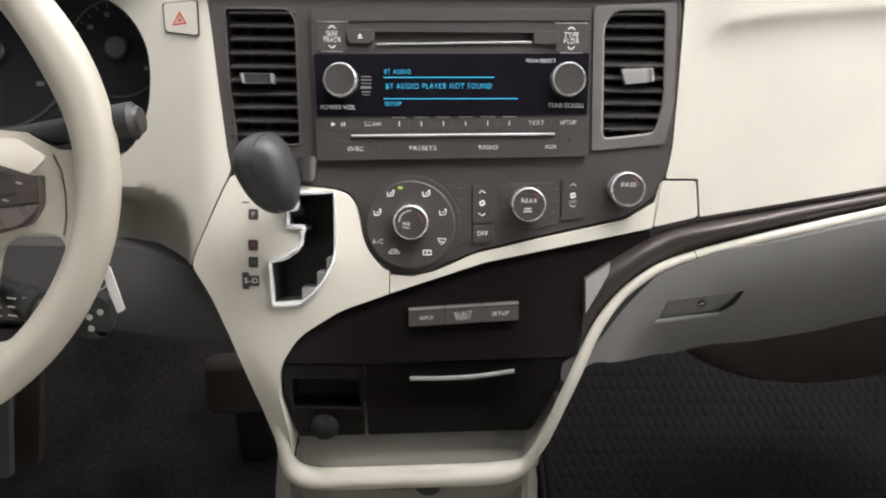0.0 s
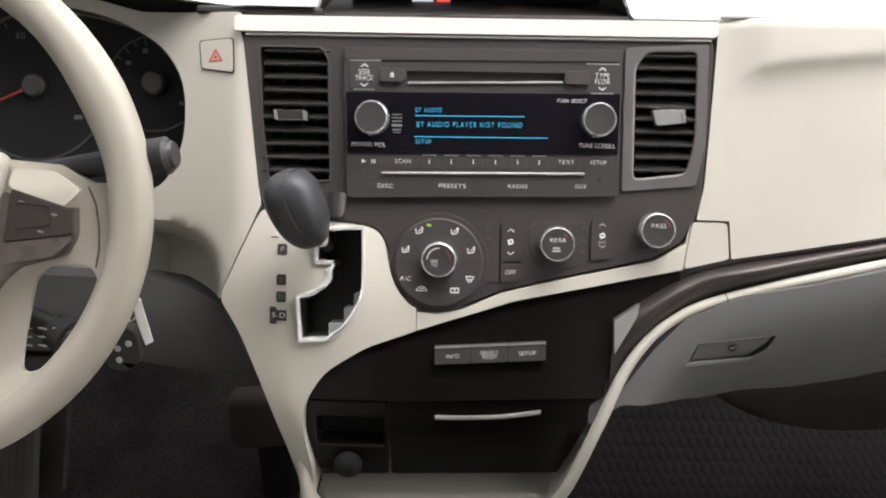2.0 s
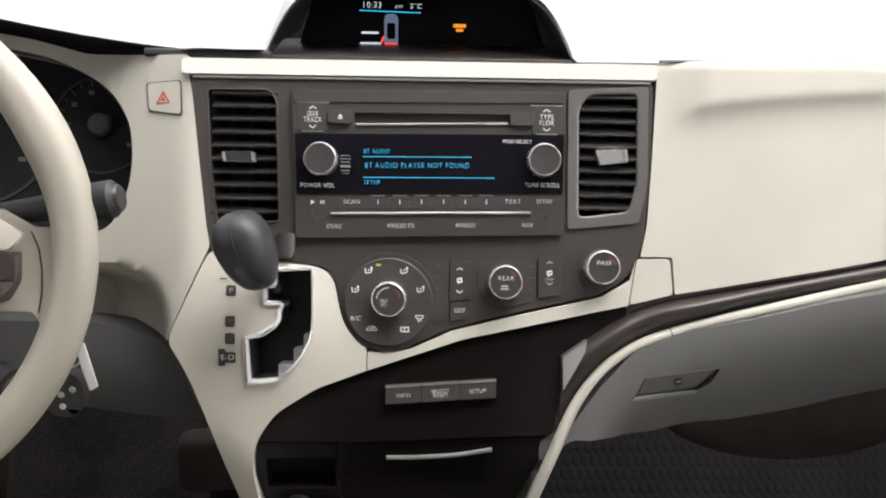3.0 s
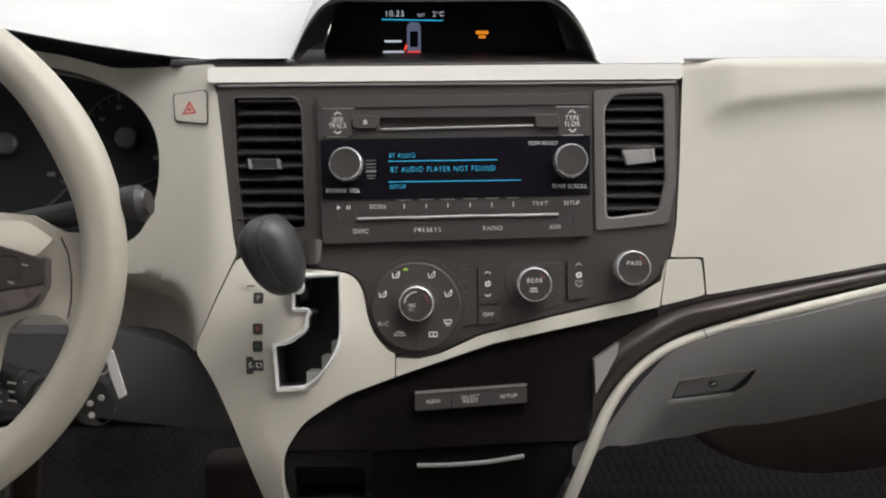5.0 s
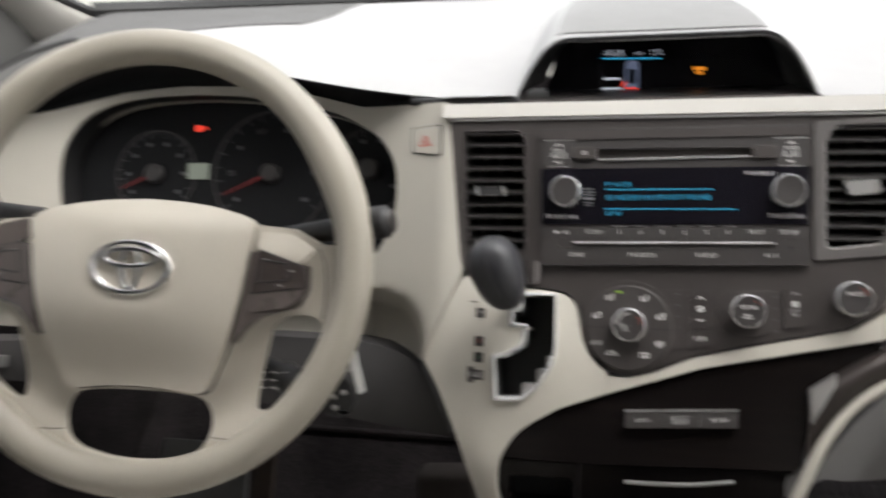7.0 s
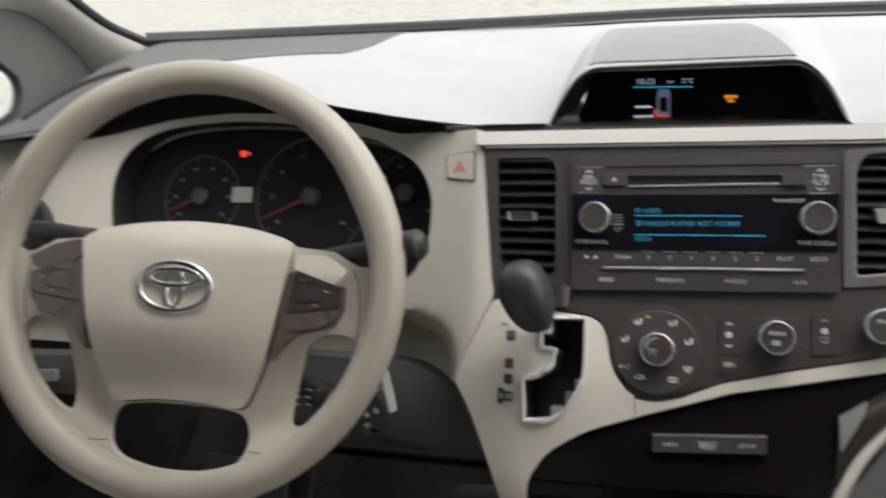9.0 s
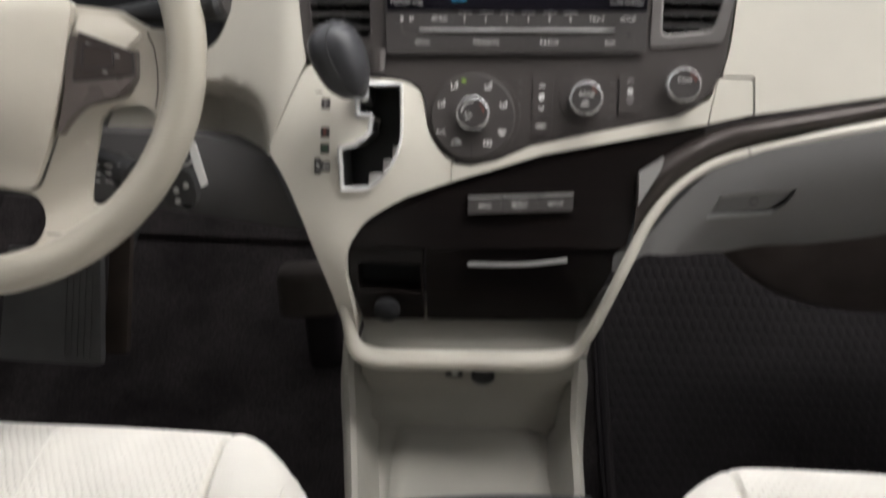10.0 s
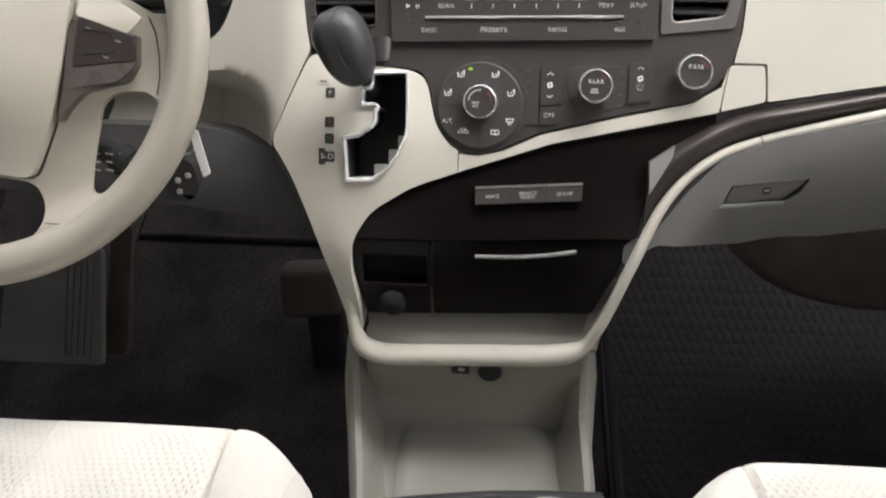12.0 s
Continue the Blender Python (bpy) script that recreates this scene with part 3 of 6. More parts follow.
part("hood_shade_sheet", grid(under_hood, steps(-0.93, -0.15, 60), steps(0, 1, 6)), DIALMAT, dashboard, "black sheet standing in for shade under the hood's edge")
haz = [(-0.2585, 0.0705), (-0.2225, 0.0700), (-0.2212, 0.0385), (-0.2560, 0.0450)]
back_map = lambda u, s, h=0.0: dash(u, s, h + driver_back(u, s))
hb = part("hazard_button", sheet(rounded(haz, 0.004), -0.009, 0.0021, back_map), BEIGE, dashboard, "cream hazard button", bevel=0.001)
hu, hs = (sum(p[k] for p in haz) / len(haz) for k in (0, 1))
part("button_gap", sheet(rounded([(hu + (u - hu) * 1.075, hs + (s - hs) * 1.06) for u, s in haz], 0.004), -0.01, 0.0013, back_map), BLACK, hb, "dark gap round the button")
tri = rounded([(-0.2405, 0.0622), (-0.2485, 0.0498), (-0.2325, 0.0498)], 0.001)
tin = rounded([(-0.2405, 0.0590), (-0.2460, 0.0512), (-0.2350, 0.0512)], 0.001)
part("triangle", sheet(tri, 0.0020, 0.0024, back_map, [tin]), REDINK, hb, "red warning triangle")
part("small_triangle", sheet([(-0.2405, 0.0566), (-0.2432, 0.0526), (-0.2378, 0.0526)], 0.0020, 0.0024, back_map), REDINK, hb)
lv_map = plane_map((-0.87, 0.765, 0.755), 20)
part("side_vent", sheet(rounded([(-0.090, 0.030), (-0.060, 0.0385), (0.0, 0.0385), (0.045, 0.034), (0.068, 0.018), (0.079, -0.005), (0.077, -0.022), (0.055, -0.036), (0.0, -0.046), (-0.060, -0.046), (-0.090, -0.035)], 0.012, 3), -0.01, 0.006, lv_map), BLACK, dashboard, "rounded black side air vent")
for v, wide in ((0.0185, 0.064), (-0.003, 0.073), (-0.0245, 0.066)):
    part("side_vent_slat", sheet(rounded(rect(-0.084, wide, v - 0.0008, v + 0.0008), 0.0005), 0.005, 0.0075, lv_map), GREY, dashboard)

# centre stack bezel
VENT_L = rounded([(-0.1965, 0.0625), (-0.139, 0.0625), (-0.1325, 0.052), (-0.1285, -0.060), (-0.186, -0.060), (-0.1925, -0.006)], 0.005)
VENT_R = rounded([(0.146, 0.050), (0.157, 0.0635), (0.2035, 0.0645), (0.2035, -0.018), (0.196, -0.048), (0.1465, -0.054)], 0.008)
bezel = rounded([(-0.2125, 0.0745), (-0.2025, -0.0064), (-0.1955, -0.0684), (-0.190, -0.0830), (-0.155, -0.0935), (-0.1058, -0.0972), (-0.0848, -0.1005), (-0.0758, -0.113), (-0.0725, -0.1284), (-0.0680, -0.150), (-0.050, -0.172), (-0.027, -0.1775), (-0.006, -0.1725), (0.0308, -0.1565), (0.0926, -0.1412), (0.1694, -0.1240), (0.1945, -0.1080), (0.2060, -0.0863), (0.2105, -0.0606), (0.2150, 0.0), (0.2175, 0.0745)], 0.008, 3)
part("stack_bezel", sheet(bezel, -0.05, 0.0, holes=[VENT_L, VENT_R]), STACK, dashboard, "dark taupe centre bezel", bevel=0.002)
part("bezel_highlight", sweep([dash(u, 0.0735, 0.0012) for u in steps(-0.209, 0.214, 10)], 0.0014, 6), SATIN, dashboard)


def vent(name, outline, u0, u1, v0, v1, n, tab, edge, rim, lean, blade):
    box = part(name, sheet(outline, -0.045, -0.035), BLACK, dashboard, "black slatted air vent")
    for k in range(n):
        v = v1 - (v1 - v0) * (k + 0.5) / n
        sl = sheet(rounded(rect(u0, u1, v - 0.0064, v + 0.0064), 0.001), -0.0026, -0.0006)
        m = frame_on(dash, (u0 + u1) / 2, v, -0.008)
        bmesh.ops.transform(sl, matrix=m @ Matrix.Rotation(radians(-lean), 4, "X") @ m.inverted(), verts=sl.verts)
        part("slat", sl, blade, box, bevel=0.0007)
    for k in (-1, 0, 1):
        u = (u0 + u1) / 2 + k * (u1 - u0) * 0.27
        part("vane", sheet(rect(u - 0.0006, u + 0.0006, v0 + 0.006, v1 - 0.006), -0.034, -0.018), BLACK, box)
    silver = u0 > 0
    t = part("vent_tab", sheet(rounded(tab, 0.0015), -0.004, 0.0045), SATIN if silver else BLACK, box, "pewter thumb tab" if silver else "black thumb tab", bevel=0.001)
    for p, q in ((tab[0], tab[3]), (tab[1], tab[2])):
        end = [(p[0] - 0.0014, p[1]), (p[0] + 0.0014, p[1]), (q[0] + 0.0014, q[1]), (q[0] - 0.0014, q[1])]
        part("tab_end", sheet(rounded(end, 0.0008), -0.003, 0.0060), SATIN, t, "bright tab end", bevel=0.0006)
    if not silver:
        part("tab_edge", sweep([dash(*tab[0], 0.0046), dash(*tab[1], 0.0046)], 0.0004, 6), FRAMEMAT, t, "bright upper edge")
        part("tab_edge", sweep([dash(*tab[3], 0.0046), dash(*tab[2], 0.0046)], 0.0004, 6), FRAMEMAT, t)
    part("vent_frame", sweep([dash(u, v, 0.0005) for u, v in outline], edge, 8, True, up=(0, -0.9, 0.4)), rim, box)
    return box


vent("air_vent", VENT_L, -0.192, -0.131, -0.060, 0.062, 10, [(-0.1801, 0.0040), (-0.1534, 0.0040), (-0.1523, -0.0048), (-0.1786, -0.0048)], 0.0010, STACK, 60, VENTBLACK)
part("vent_surround", sheet(rounded([(0.1375, 0.0660), (0.2125, 0.0700), (0.2120, -0.0200), (0.2045, -0.0575), (0.1375, -0.0640)], 0.004), -0.004, 0.0022, holes=[VENT_R]), FRAMEMAT, dashboard, "pewter frame round the air vent", bevel=0.0018)
vent("air_vent", VENT_R, 0.148, 0.2025, -0.052, 0.063, 10, [(0.1638, 0.0098), (0.1901, 0.0108), (0.1917, -0.0010), (0.1683, -0.0038)], 0.0016, FRAMEMAT, 55, VENTBLACK)

# shifter side panel and lower trim band
GATE = rounded([(-0.1313, -0.1036), (-0.0975, -0.1028), (-0.0958, -0.1374), (-0.0957, -0.1560), (-0.0985, -0.1690), (-0.1065, -0.1840), (-0.1160, -0.1955), (-0.1277, -0.2048), (-0.1538, -0.2066), (-0.1561, -0.1660), (-0.1405, -0.1624), (-0.1359, -0.1582), (-0.1310, -0.1560), (-0.1262, -0.1495), (-0.1264, -0.1408), (-0.1240, -0.1375), (-0.1255, -0.1345), (-0.1394, -0.1345), (-0.1398, -0.1188), (-0.1313, -0.1176)], 0.0016, 3)
side = rounded([(-0.0470, -0.1765), (-0.0470, -0.1748), (-0.0485, -0.1742), (-0.0545, -0.1715), (-0.0690, -0.1530), (-0.0745, -0.1284), (-0.0772, -0.1140), (-0.0865, -0.1022), (-0.1058, -0.0990), (-0.155, -0.0952), (-0.1912, -0.0838), (-0.2322, -0.1712), (-0.2225, -0.1850), (-0.2105, -0.2055), (-0.2015, -0.2270), (-0.1955, -0.2405), (-0.1852, -0.2695), (-0.1700, -0.3180), (-0.1575, -0.3780), (-0.1440, -0.3820), (-0.1455, -0.3370), (-0.1520, -0.2940), (-0.1495, -0.2660), (-0.1315, -0.2375), (-0.0925, -0.2125), (-0.0490, -0.1970), (-0.0470, -0.1963), (-0.0470, -0.1945)], 0.012, 4)


def side_crown(u, s):
    d = math.hypot((u + 0.127) * 0.8, s + 0.16)
    edge = smooth((-0.215 - s) / 0.12)
    return 0.010 * (1 - smooth(d / 0.10)) - 0.012 * smooth((-u - 0.175 - 0.35 * (s + 0.2)) / 0.06) * (0.4 + edge)


part("shifter_panel", sheet(side, -0.05, 0.0, holes=[GATE], crown=side_crown, step=0.012), BEIGE, dashboard, "cream side panel round the gear gate", bevel=0.0012)
band = rounded([(-0.0461, -0.1786), (-0.027, -0.1800), (-0.005, -0.1752), (0.0312, -0.1590), (0.0930, -0.1437), (0.1700, -0.1265), (0.1965, -0.1105), (0.2015, -0.0915), (0.1950, -0.1340), (0.1341, -0.1470), (0.0415, -0.1667), (-0.0461, -0.1958)], 0.0008, 2)
part("trim_band", sheet(band, -0.03, 0.002), BEIGE, dashboard, "cream trim band", bevel=0.0013)

# bead that runs from the passenger side down round the shelf
bead = [(0.95, -0.012), (0.60, -0.082), (0.45, -0.110), (0.343, -0.1325), (0.2355, -0.1590), (0.1840, -0.1835), (0.1500, -0.2215), (0.1245, -0.2790), (0.1030, -0.3370), (0.0920, -0.3620), (0.0800, -0.3800), (0.05, -0.3905), (-0.03, -0.3955), (-0.105, -0.3995), (-0.1280, -0.3980), (-0.1420, -0.3910), (-0.1500, -0.3770), (-0.1535, -0.3560), (-0.1575, -0.3200)]
bl = curve([dash(u, s, -0.055 * smooth((u - 0.30) / 0.5) - {len(bead) - 1: 0.018, len(bead) - 2: 0.0095, len(bead) - 3: 0.0045, len(bead) - 4: 0.001}.get(i, 0.0)) for i, (u, s) in enumerate(bead)], 6)
nb = len(bl)
rad = [0.0046 + 0.0010 * smooth((i / nb - 0.25) / 0.15) + 0.0056 * smooth((i / nb - 0.50) / 0.10) - 0.0042 * smooth((i / nb - 0.80) / 0.12) for i in range(nb)]
part("shelf_bead", sweep(bl, rad, 14, up=(0, -0.8, 0.6)), BEIGE, dashboard, "cream rounded rail and shelf lip")
jn = min(range(nb), key=lambda i: abs(bl[i].x - 0.2345))
part("rail_joint", sweep([bl[jn] + (bl[jn + 1] - bl[jn]).normalized() * d for d in (-0.0005, 0.0005)], rad[jn] + 0.0002, 14, up=(0, -0.8, 0.6)), KNEE, dashboard, "dark joint in the rail")

# dark wood: upper panel, lower door, and the strip towards the passenger door
wood_up = rounded([(-0.0465, -0.1970), (0.0415, -0.1680), (0.1300, -0.1490), (0.1945, -0.1355), (0.1950, -0.1470), (0.1560, -0.1690), (0.1350, -0.1840), (0.1318, -0.2280), (0.1260, -0.2560), (0.05, -0.2590), (-0.06, -0.2640), (-0.1480, -0.2640), (-0.1500, -0.2580), (-0.1325, -0.2370), (-0.0925, -0.2135)], 0.004, 3)
part("wood_panel", sheet(wood_up, -0.03, -0.003, step=0.02), WOOD, dashboard, "gloss dark wood panel", bevel=0.001)
low = lambda s: -0.006 - 0.14 * max(0.0, -0.262 - s)
low_map = lambda u, s, h=0.0: dash(u, s, h + low(s))
NICHE = rounded(rect(-0.1405, -0.0765, -0.3170, -0.2830), 0.004)
wood_lo_l = rounded([(-0.1500, -0.2655), (-0.0735, -0.2655), (-0.0735, -0.3560), (-0.1400, -0.3590), (-0.1510, -0.3000)], 0.004)
part("ashtray_panel", sheet(wood_lo_l, -0.03, 0.0, low_map, holes=[NICHE], step=0.02), WOOD, dashboard, "gloss dark lower panel with a niche", bevel=0.001)
part("niche", sheet(NICHE, -0.04, -0.025, low_map), DIALMAT, dashboard, "black niche")
plug = frame_on(low_map, -0.112, -0.3385, 0.0)
part("power_plug", lathe([(0.012, -0.002), (0.0135, 0.002), (0.0135, 0.008), (0.010, 0.012), (0.004, 0.0135)], 28, plug), DIALMAT, dashboard, "round black socket cap")
wood_lo = rounded([(-0.0705, -0.2652), (0.05, -0.2605), (0.1240, -0.2575), (0.1080, -0.3000), (0.0900, -0.3460), (-0.0705, -0.3555)], 0.004)
door_ob = part("bin_door", sheet(wood_lo, -0.03, 0.0, low_map, step=0.02), WOOD, dashboard, "gloss dark storage bin door", bevel=0.0015)
part("bin_handle", sweep(curve([low_map(u, s, 0.003) for u, s in ((-0.028, -0.2795), (0.0, -0.2790), (0.035, -0.2765), (0.0705, -0.2705))], 6), 0.0021, 8), GREY, door_ob, "thin grey handle bar")
part("shelf", grid(lambda u, v: dash(u * (1 - 0.1 * v), (-0.3560 + 0.06 * (u + 0.02)) * (1 - v) + (-0.3925 + 0.058 * (u - 0.05)) * v, -0.062 * (1 - v) ** 2 - 0.010 - 0.006 * math.sin(math.pi * v)), steps(-0.150, 0.11, 12), steps(0, 1, 10), (0, 0.01, -0.012)), BINMAT, dashboard, "stone grey shelf floor")
part("shelf_cheek", sheet(rounded([(0.112, -0.315), (0.119, -0.310), (0.092, -0.385), (0.080, -0.385)], 0.003), -0.04, -0.004), BINMAT, dashboard)
STRIP_TOP = curve([(u, s, 0) for u, s in ((0.1335, -0.1800), (0.1560, -0.1650), (0.1960, -0.1420), (0.2400, -0.1285), (0.3820, -0.1035), (0.60, -0.064), (0.95, 0.0))], 8)
STRIP_FOOT = curve([(u, s, 0) for u, s in ((0.1320, -0.2550), (0.1520, -0.2120), (0.1970, -0.1720), (0.2720, -0.1450), (0.3820, -0.1195), (0.60, -0.083), (0.95, -0.018))], 8)


def strip_skin(i, c):
    p = STRIP_TOP[int(i)].lerp(STRIP_FOOT[int(i)], c)
    wide = (STRIP_TOP[int(i)] - STRIP_FOOT[int(i)]).length
    return dash(p.x, p.y, -0.005 + 0.42 * min(0.045, wide) * (0.4 + 0.6 * smooth(i / 14)) * math.sin(math.pi * c**0.80) - 0.055 * smooth((p.x - 0.30) / 0.5))


part("wood_strip", grid(strip_skin, range(len(STRIP_TOP)), steps(0, 1, 14), (0, 0.012, -0.006)), WOODSATIN, dashboard, "curved gloss wood strip")
facet = [(0.1335, -0.1810), (0.1560, -0.1655), (0.1545, -0.1760), (0.1455, -0.1930), (0.1345, -0.2120)]
part("strip_end", sheet(facet, -0.01, 0.0082), SATIN, dashboard, "silver end of the wood strip")

# information buttons in the wood panel
INFO = [(-0.0290, 0.0040), (0.0045, 0.0385), (0.0390, 0.0728)]
row = lambda u: -0.2095 + 0.0675 * (u + 0.029)
for (a, b), word in zip(INFO, ("INFO", "SELECT\nRESET", "SETUP")):
    key = part("info_button", sheet(rounded([(a, row(a) - 0.0172), (b, row(b) - 0.0172), (b, row(b)), (a, row(a))], 0.0012), -0.004, 0.0035), RADIOP, dashboard, "dark grey push button", bevel=0.0008)
    part("button_edge", sheet([(a, row(a) - 0.0022), (b, row(b) - 0.0022), (b, row(b)), (a, row(a))], 0.0034, 0.0039), SATIN, key)
    lettering("print", word, 0.0052 if "\n" not in word else 0.0048, frame_on(dash, (a + b) / 2, row((a + b) / 2) - 0.0102, 0.0037, 3.8), INK, key)

# lower dash: charcoal knee panel, grey glovebox
knee_map = plane_map((0, 0.715, 0.61), 12)
knee = rounded([(-0.97, -0.026), (-0.76, -0.018), (-0.60, -0.006), (-0.42, 0.002), (-0.315, 0.001), (-0.289, -0.003), (-0.273, -0.0075), (-0.260, -0.012), (-0.246, -0.019), (-0.2355, -0.033), (-0.2246, -0.057), (-0.2120, -0.1), (-0.25, -0.0970), (-0.33, -0.0845), (-0.41, -0.0745), (-0.60, -0.068), (-0.97, -0.064)], 0.006, 3)
part("knee_panel", sheet(knee, -0.03, 0.0, knee_map, crown=lambda u, v: 0.012 * math.sin(math.pi * min(1, max(0, -v / 0.10))), step=0.025), KNEE, dashboard, "charcoal lower knee panel", bevel=0.003)
part("panel_switch", sheet(rounded([(-0.7917, -0.0512), (-0.7642, -0.0491), (-0.7635, -0.0348), (-0.7928, -0.0370)], 0.002), 0.0, 0.016, knee_map), GREY, dashboard, "small grey push switch", bevel=0.0015)
glove_map = plane_map((0, 0.735, 0.565), 17.5)
glove = rounded([(0.115, -0.081), (0.115, -0.06), (0.145, -0.044), (0.170, -0.008), (0.200, 0.025), (0.252, 0.047), (0.314, 0.0585), (0.377, 0.0735), (0.97, 0.176), (0.97, 0.0456), (0.612, -0.0033), (0.4274, -0.0368), (0.3838, -0.0500), (0.3154, -0.0573), (0.2784, -0.0569), (0.2314, -0.0641), (0.1462, -0.0588)], 0.006, 3)
GRIP = rounded([(0.2120, 0.0006), (0.2842, 0.0093), (0.2777, -0.0060), (0.2658, -0.0153), (0.2048, -0.0189)], 0.002)


def glove_roll(u, v):
    """The door stands forward under the rail and falls away towards its foot."""
    top = np.interp(u, [0.15, 0.174, 0.205, 0.257, 0.314, 0.377, 0.97], [-0.08, -0.03, 0.007, 0.0315, 0.044, 0.061, 0.17])
    t = min(1.0, max(0.0, 1 - (top - v) / 0.125))
    return 0.086 * (1 - (1 - t) ** 1.8) - 0.030 * smooth((u - 0.34) / 0.5)


roll_map = lambda u, v, h=0.0: glove_map(u, v, h + glove_roll(u, v))
gb_part = part("glovebox_door", sheet(glove, -0.03, 0.0, glove_map, holes=[GRIP], crown=glove_roll, step=0.012), GLOVE, dashboard, "grey glovebox door", bevel=0.002)
part("handle_recess", sheet(GRIP, -0.014, -0.007, roll_map), GLOVE, gb_part)
part("glovebox_handle", sheet(rounded([(0.2135, -0.0008), (0.2815, 0.0075), (0.2630, -0.0130), (0.2080, -0.0170)], 0.002), -0.008, -0.0030, roll_map), GLOVE, gb_part, "grey pull handle", bevel=0.001)
part("handle_rim", sweep([roll_map(u, v, 0.0004) for u, v in ((0.2115, 0.0006), (0.2480, 0.0053), (0.2847, 0.0098))], 0.0006, 6), FRAMEMAT, gb_part, "pale upper edge of the handle")
part("lock", lathe([(0.0042, 0), (0.0042, 0.0010), (0.0028, 0.0012)], 20, frame_on(roll_map, 0.2463, -0.0044, -0.0035)), KNEE, gb_part, "dark lock cylinder")
marks("lock_slot", [(0.2463, -0.0044, 0.0050, 0.0008, 10)], roll_map, -0.0022, SATIN, gb_part)
part("handle_sill", sheet(rounded([(0.2033, -0.0183), (0.2663, -0.0145), (0.2650, -0.0175), (0.2015, -0.0220)], 0.001), -0.002, 0.0022, roll_map), PALE, gb_part, "paler sill under the handle")

# under the dash on the passenger side: a rounded blower cover
part("blower_cover", lathe([(0.02, -0.060), (0.12, -0.058), (0.205, -0.050), (0.235, -0.030), (0.245, 0.0), (0.245, 0.05)], 64, pose(0.552, 1.04, 0.365, -90, 0, 0) @ Matrix.Diagonal((1, 0.64, 1, 1))), BROWN, dashboard, "rounded brown cover under the glovebox")


# ---- radio ----
radio = thing("car_radio", "charcoal car radio with a black display and two chrome-ringed knobs", "radio", (0.01, 0.74, 0.70))
plate = rounded([(-0.1185, 0.0615), (0.1345, 0.0630), (0.1330, -0.0690), (-0.1125, -0.0745)], 0.003)
SLOT = rounded(rect(-0.0605, 0.0830, 0.0315, 0.0415), 0.002)
part("faceplate", sheet(plate, -0.02, 0.005, holes=[SLOT]), RADIOP, radio, "charcoal faceplate", bevel=0.0012)
part("top_ledge", sheet(rounded([(-0.1150, 0.0505), (0.1320, 0.0525), (0.1330, 0.0610), (-0.1170, 0.0595)], 0.001), 0.004, 0.0062), STACK, radio, bevel=0.0008)
part("disc_slot", sheet(SLOT, -0.018, -0.010), BLACK, radio, "black disc slot")
part("slot_trim", sweep([dash(u, 0.0302 + 0.028 * (u + 0.06) * 0.7, 0.006) for u in steps(-0.0585, 0.081, 8)], 0.0011, 8), SATIN, radio, "silver line under the slot")
for a, b in ((-0.0845, -0.0615), (0.0830, 0.1050)):
    eb = part("slot_button", sheet(rounded(rect(a, b, 0.0310, 0.0430), 0.004), 0.004, 0.0085), STACK, radio, "grey rounded button", bevel=0.001)
    if a < 0:
        part("eject_mark", sheet([(-0.0750, 0.0368), (-0.0710, 0.0368), (-0.0730, 0.0395)], 0.0085, 0.0088), INK, eb)
        marks("eject_bar", [(-0.073, 0.0355, 0.004, 0.0010, 0)], dash, 0.0087, INK, eb)
for u, word in ((-0.0985, "SEEK\nTRACK"), (0.1170, "TYPE\nFLDR")):
    rk = part("rocker_button", sheet(rounded([(u - 0.0135, 0.0245), (u + 0.0135, 0.0245), (u + 0.0140, 0.0500), (u - 0.0140, 0.0495)], 0.002), 0.004, 0.0058), RADIOP, radio, "tall rocker button", bevel=0.0008)
    lettering("print", word, 0.0068, frame_on(dash, u, 0.0368, 0.0059), INK, rk, width=0.0165 if u < 0 else 0.0135)
    marks("arrows", [(u - 0.0016, 0.0456, 0.0042, 0.0009, 38), (u + 0.0016, 0.0456, 0.0042, 0.0009, -38), (u - 0.0016, 0.0280, 0.0042, 0.0009, -38), (u + 0.0016, 0.0280, 0.0042, 0.0009, 38)], dash, 0.0060, INK, rk)
    marks("edge_line", [(u, 0.0502, 0.030, 0.0010, 0)], dash, 0.0059, SATIN, rk)
    marks("edge_line", [(u, 0.0238, 0.020, 0.0007, 0)], dash, 0.0059, SATIN, rk)
glass_out = rounded([(-0.1150, 0.0215), (0.1335, 0.0235), (0.1325, -0.0310), (-0.1125, -0.0340)], 0.002)
disp = part("display_panel", sheet(glass_out, 0.002, 0.0062), GLOSSB, radio, "gloss black display panel", bevel=0.0006)
H = 0.0064
lettering("display_text", "BT AUDIO", 0.0060, frame_on(dash, -0.0395, 0.0058, H, 0.5), BLUEGLOW, disp, width=0.0235, gap=1.25)
lettering("display_text", "BT AUDIO PLAYER NOT FOUND", 0.0070, frame_on(dash, -0.0022, -0.0068, H, 0.5), BLUEGLOW, disp, width=0.0955, gap=1.25)
lettering("display_text", "SETUP", 0.0058, frame_on(dash, -0.0435, -0.0228, H, 0.5), BLUEGLOW, disp, width=0.0145, gap=1.25)
marks("display_line", [(-0.002, 0.0012, 0.100, 0.0007, 0.4), (0.0085, -0.0178, 0.121, 0.0007, 0.4)], dash, H, BLUEGLOW, disp)
lettering("print", "POWER·VOL", 0.0056, frame_on(dash, -0.0935, -0.0262, H), INK, disp, width=0.031)
lettering("print", "TUNE·SCROLL", 0.0056, frame_on(dash, 0.1135, -0.0235, H), INK, disp, width=0.0325)
lettering("print", "PUSH SELECT", 0.0046, frame_on(dash, 0.0900, 0.0165, H), INK, disp, width=0.0265)
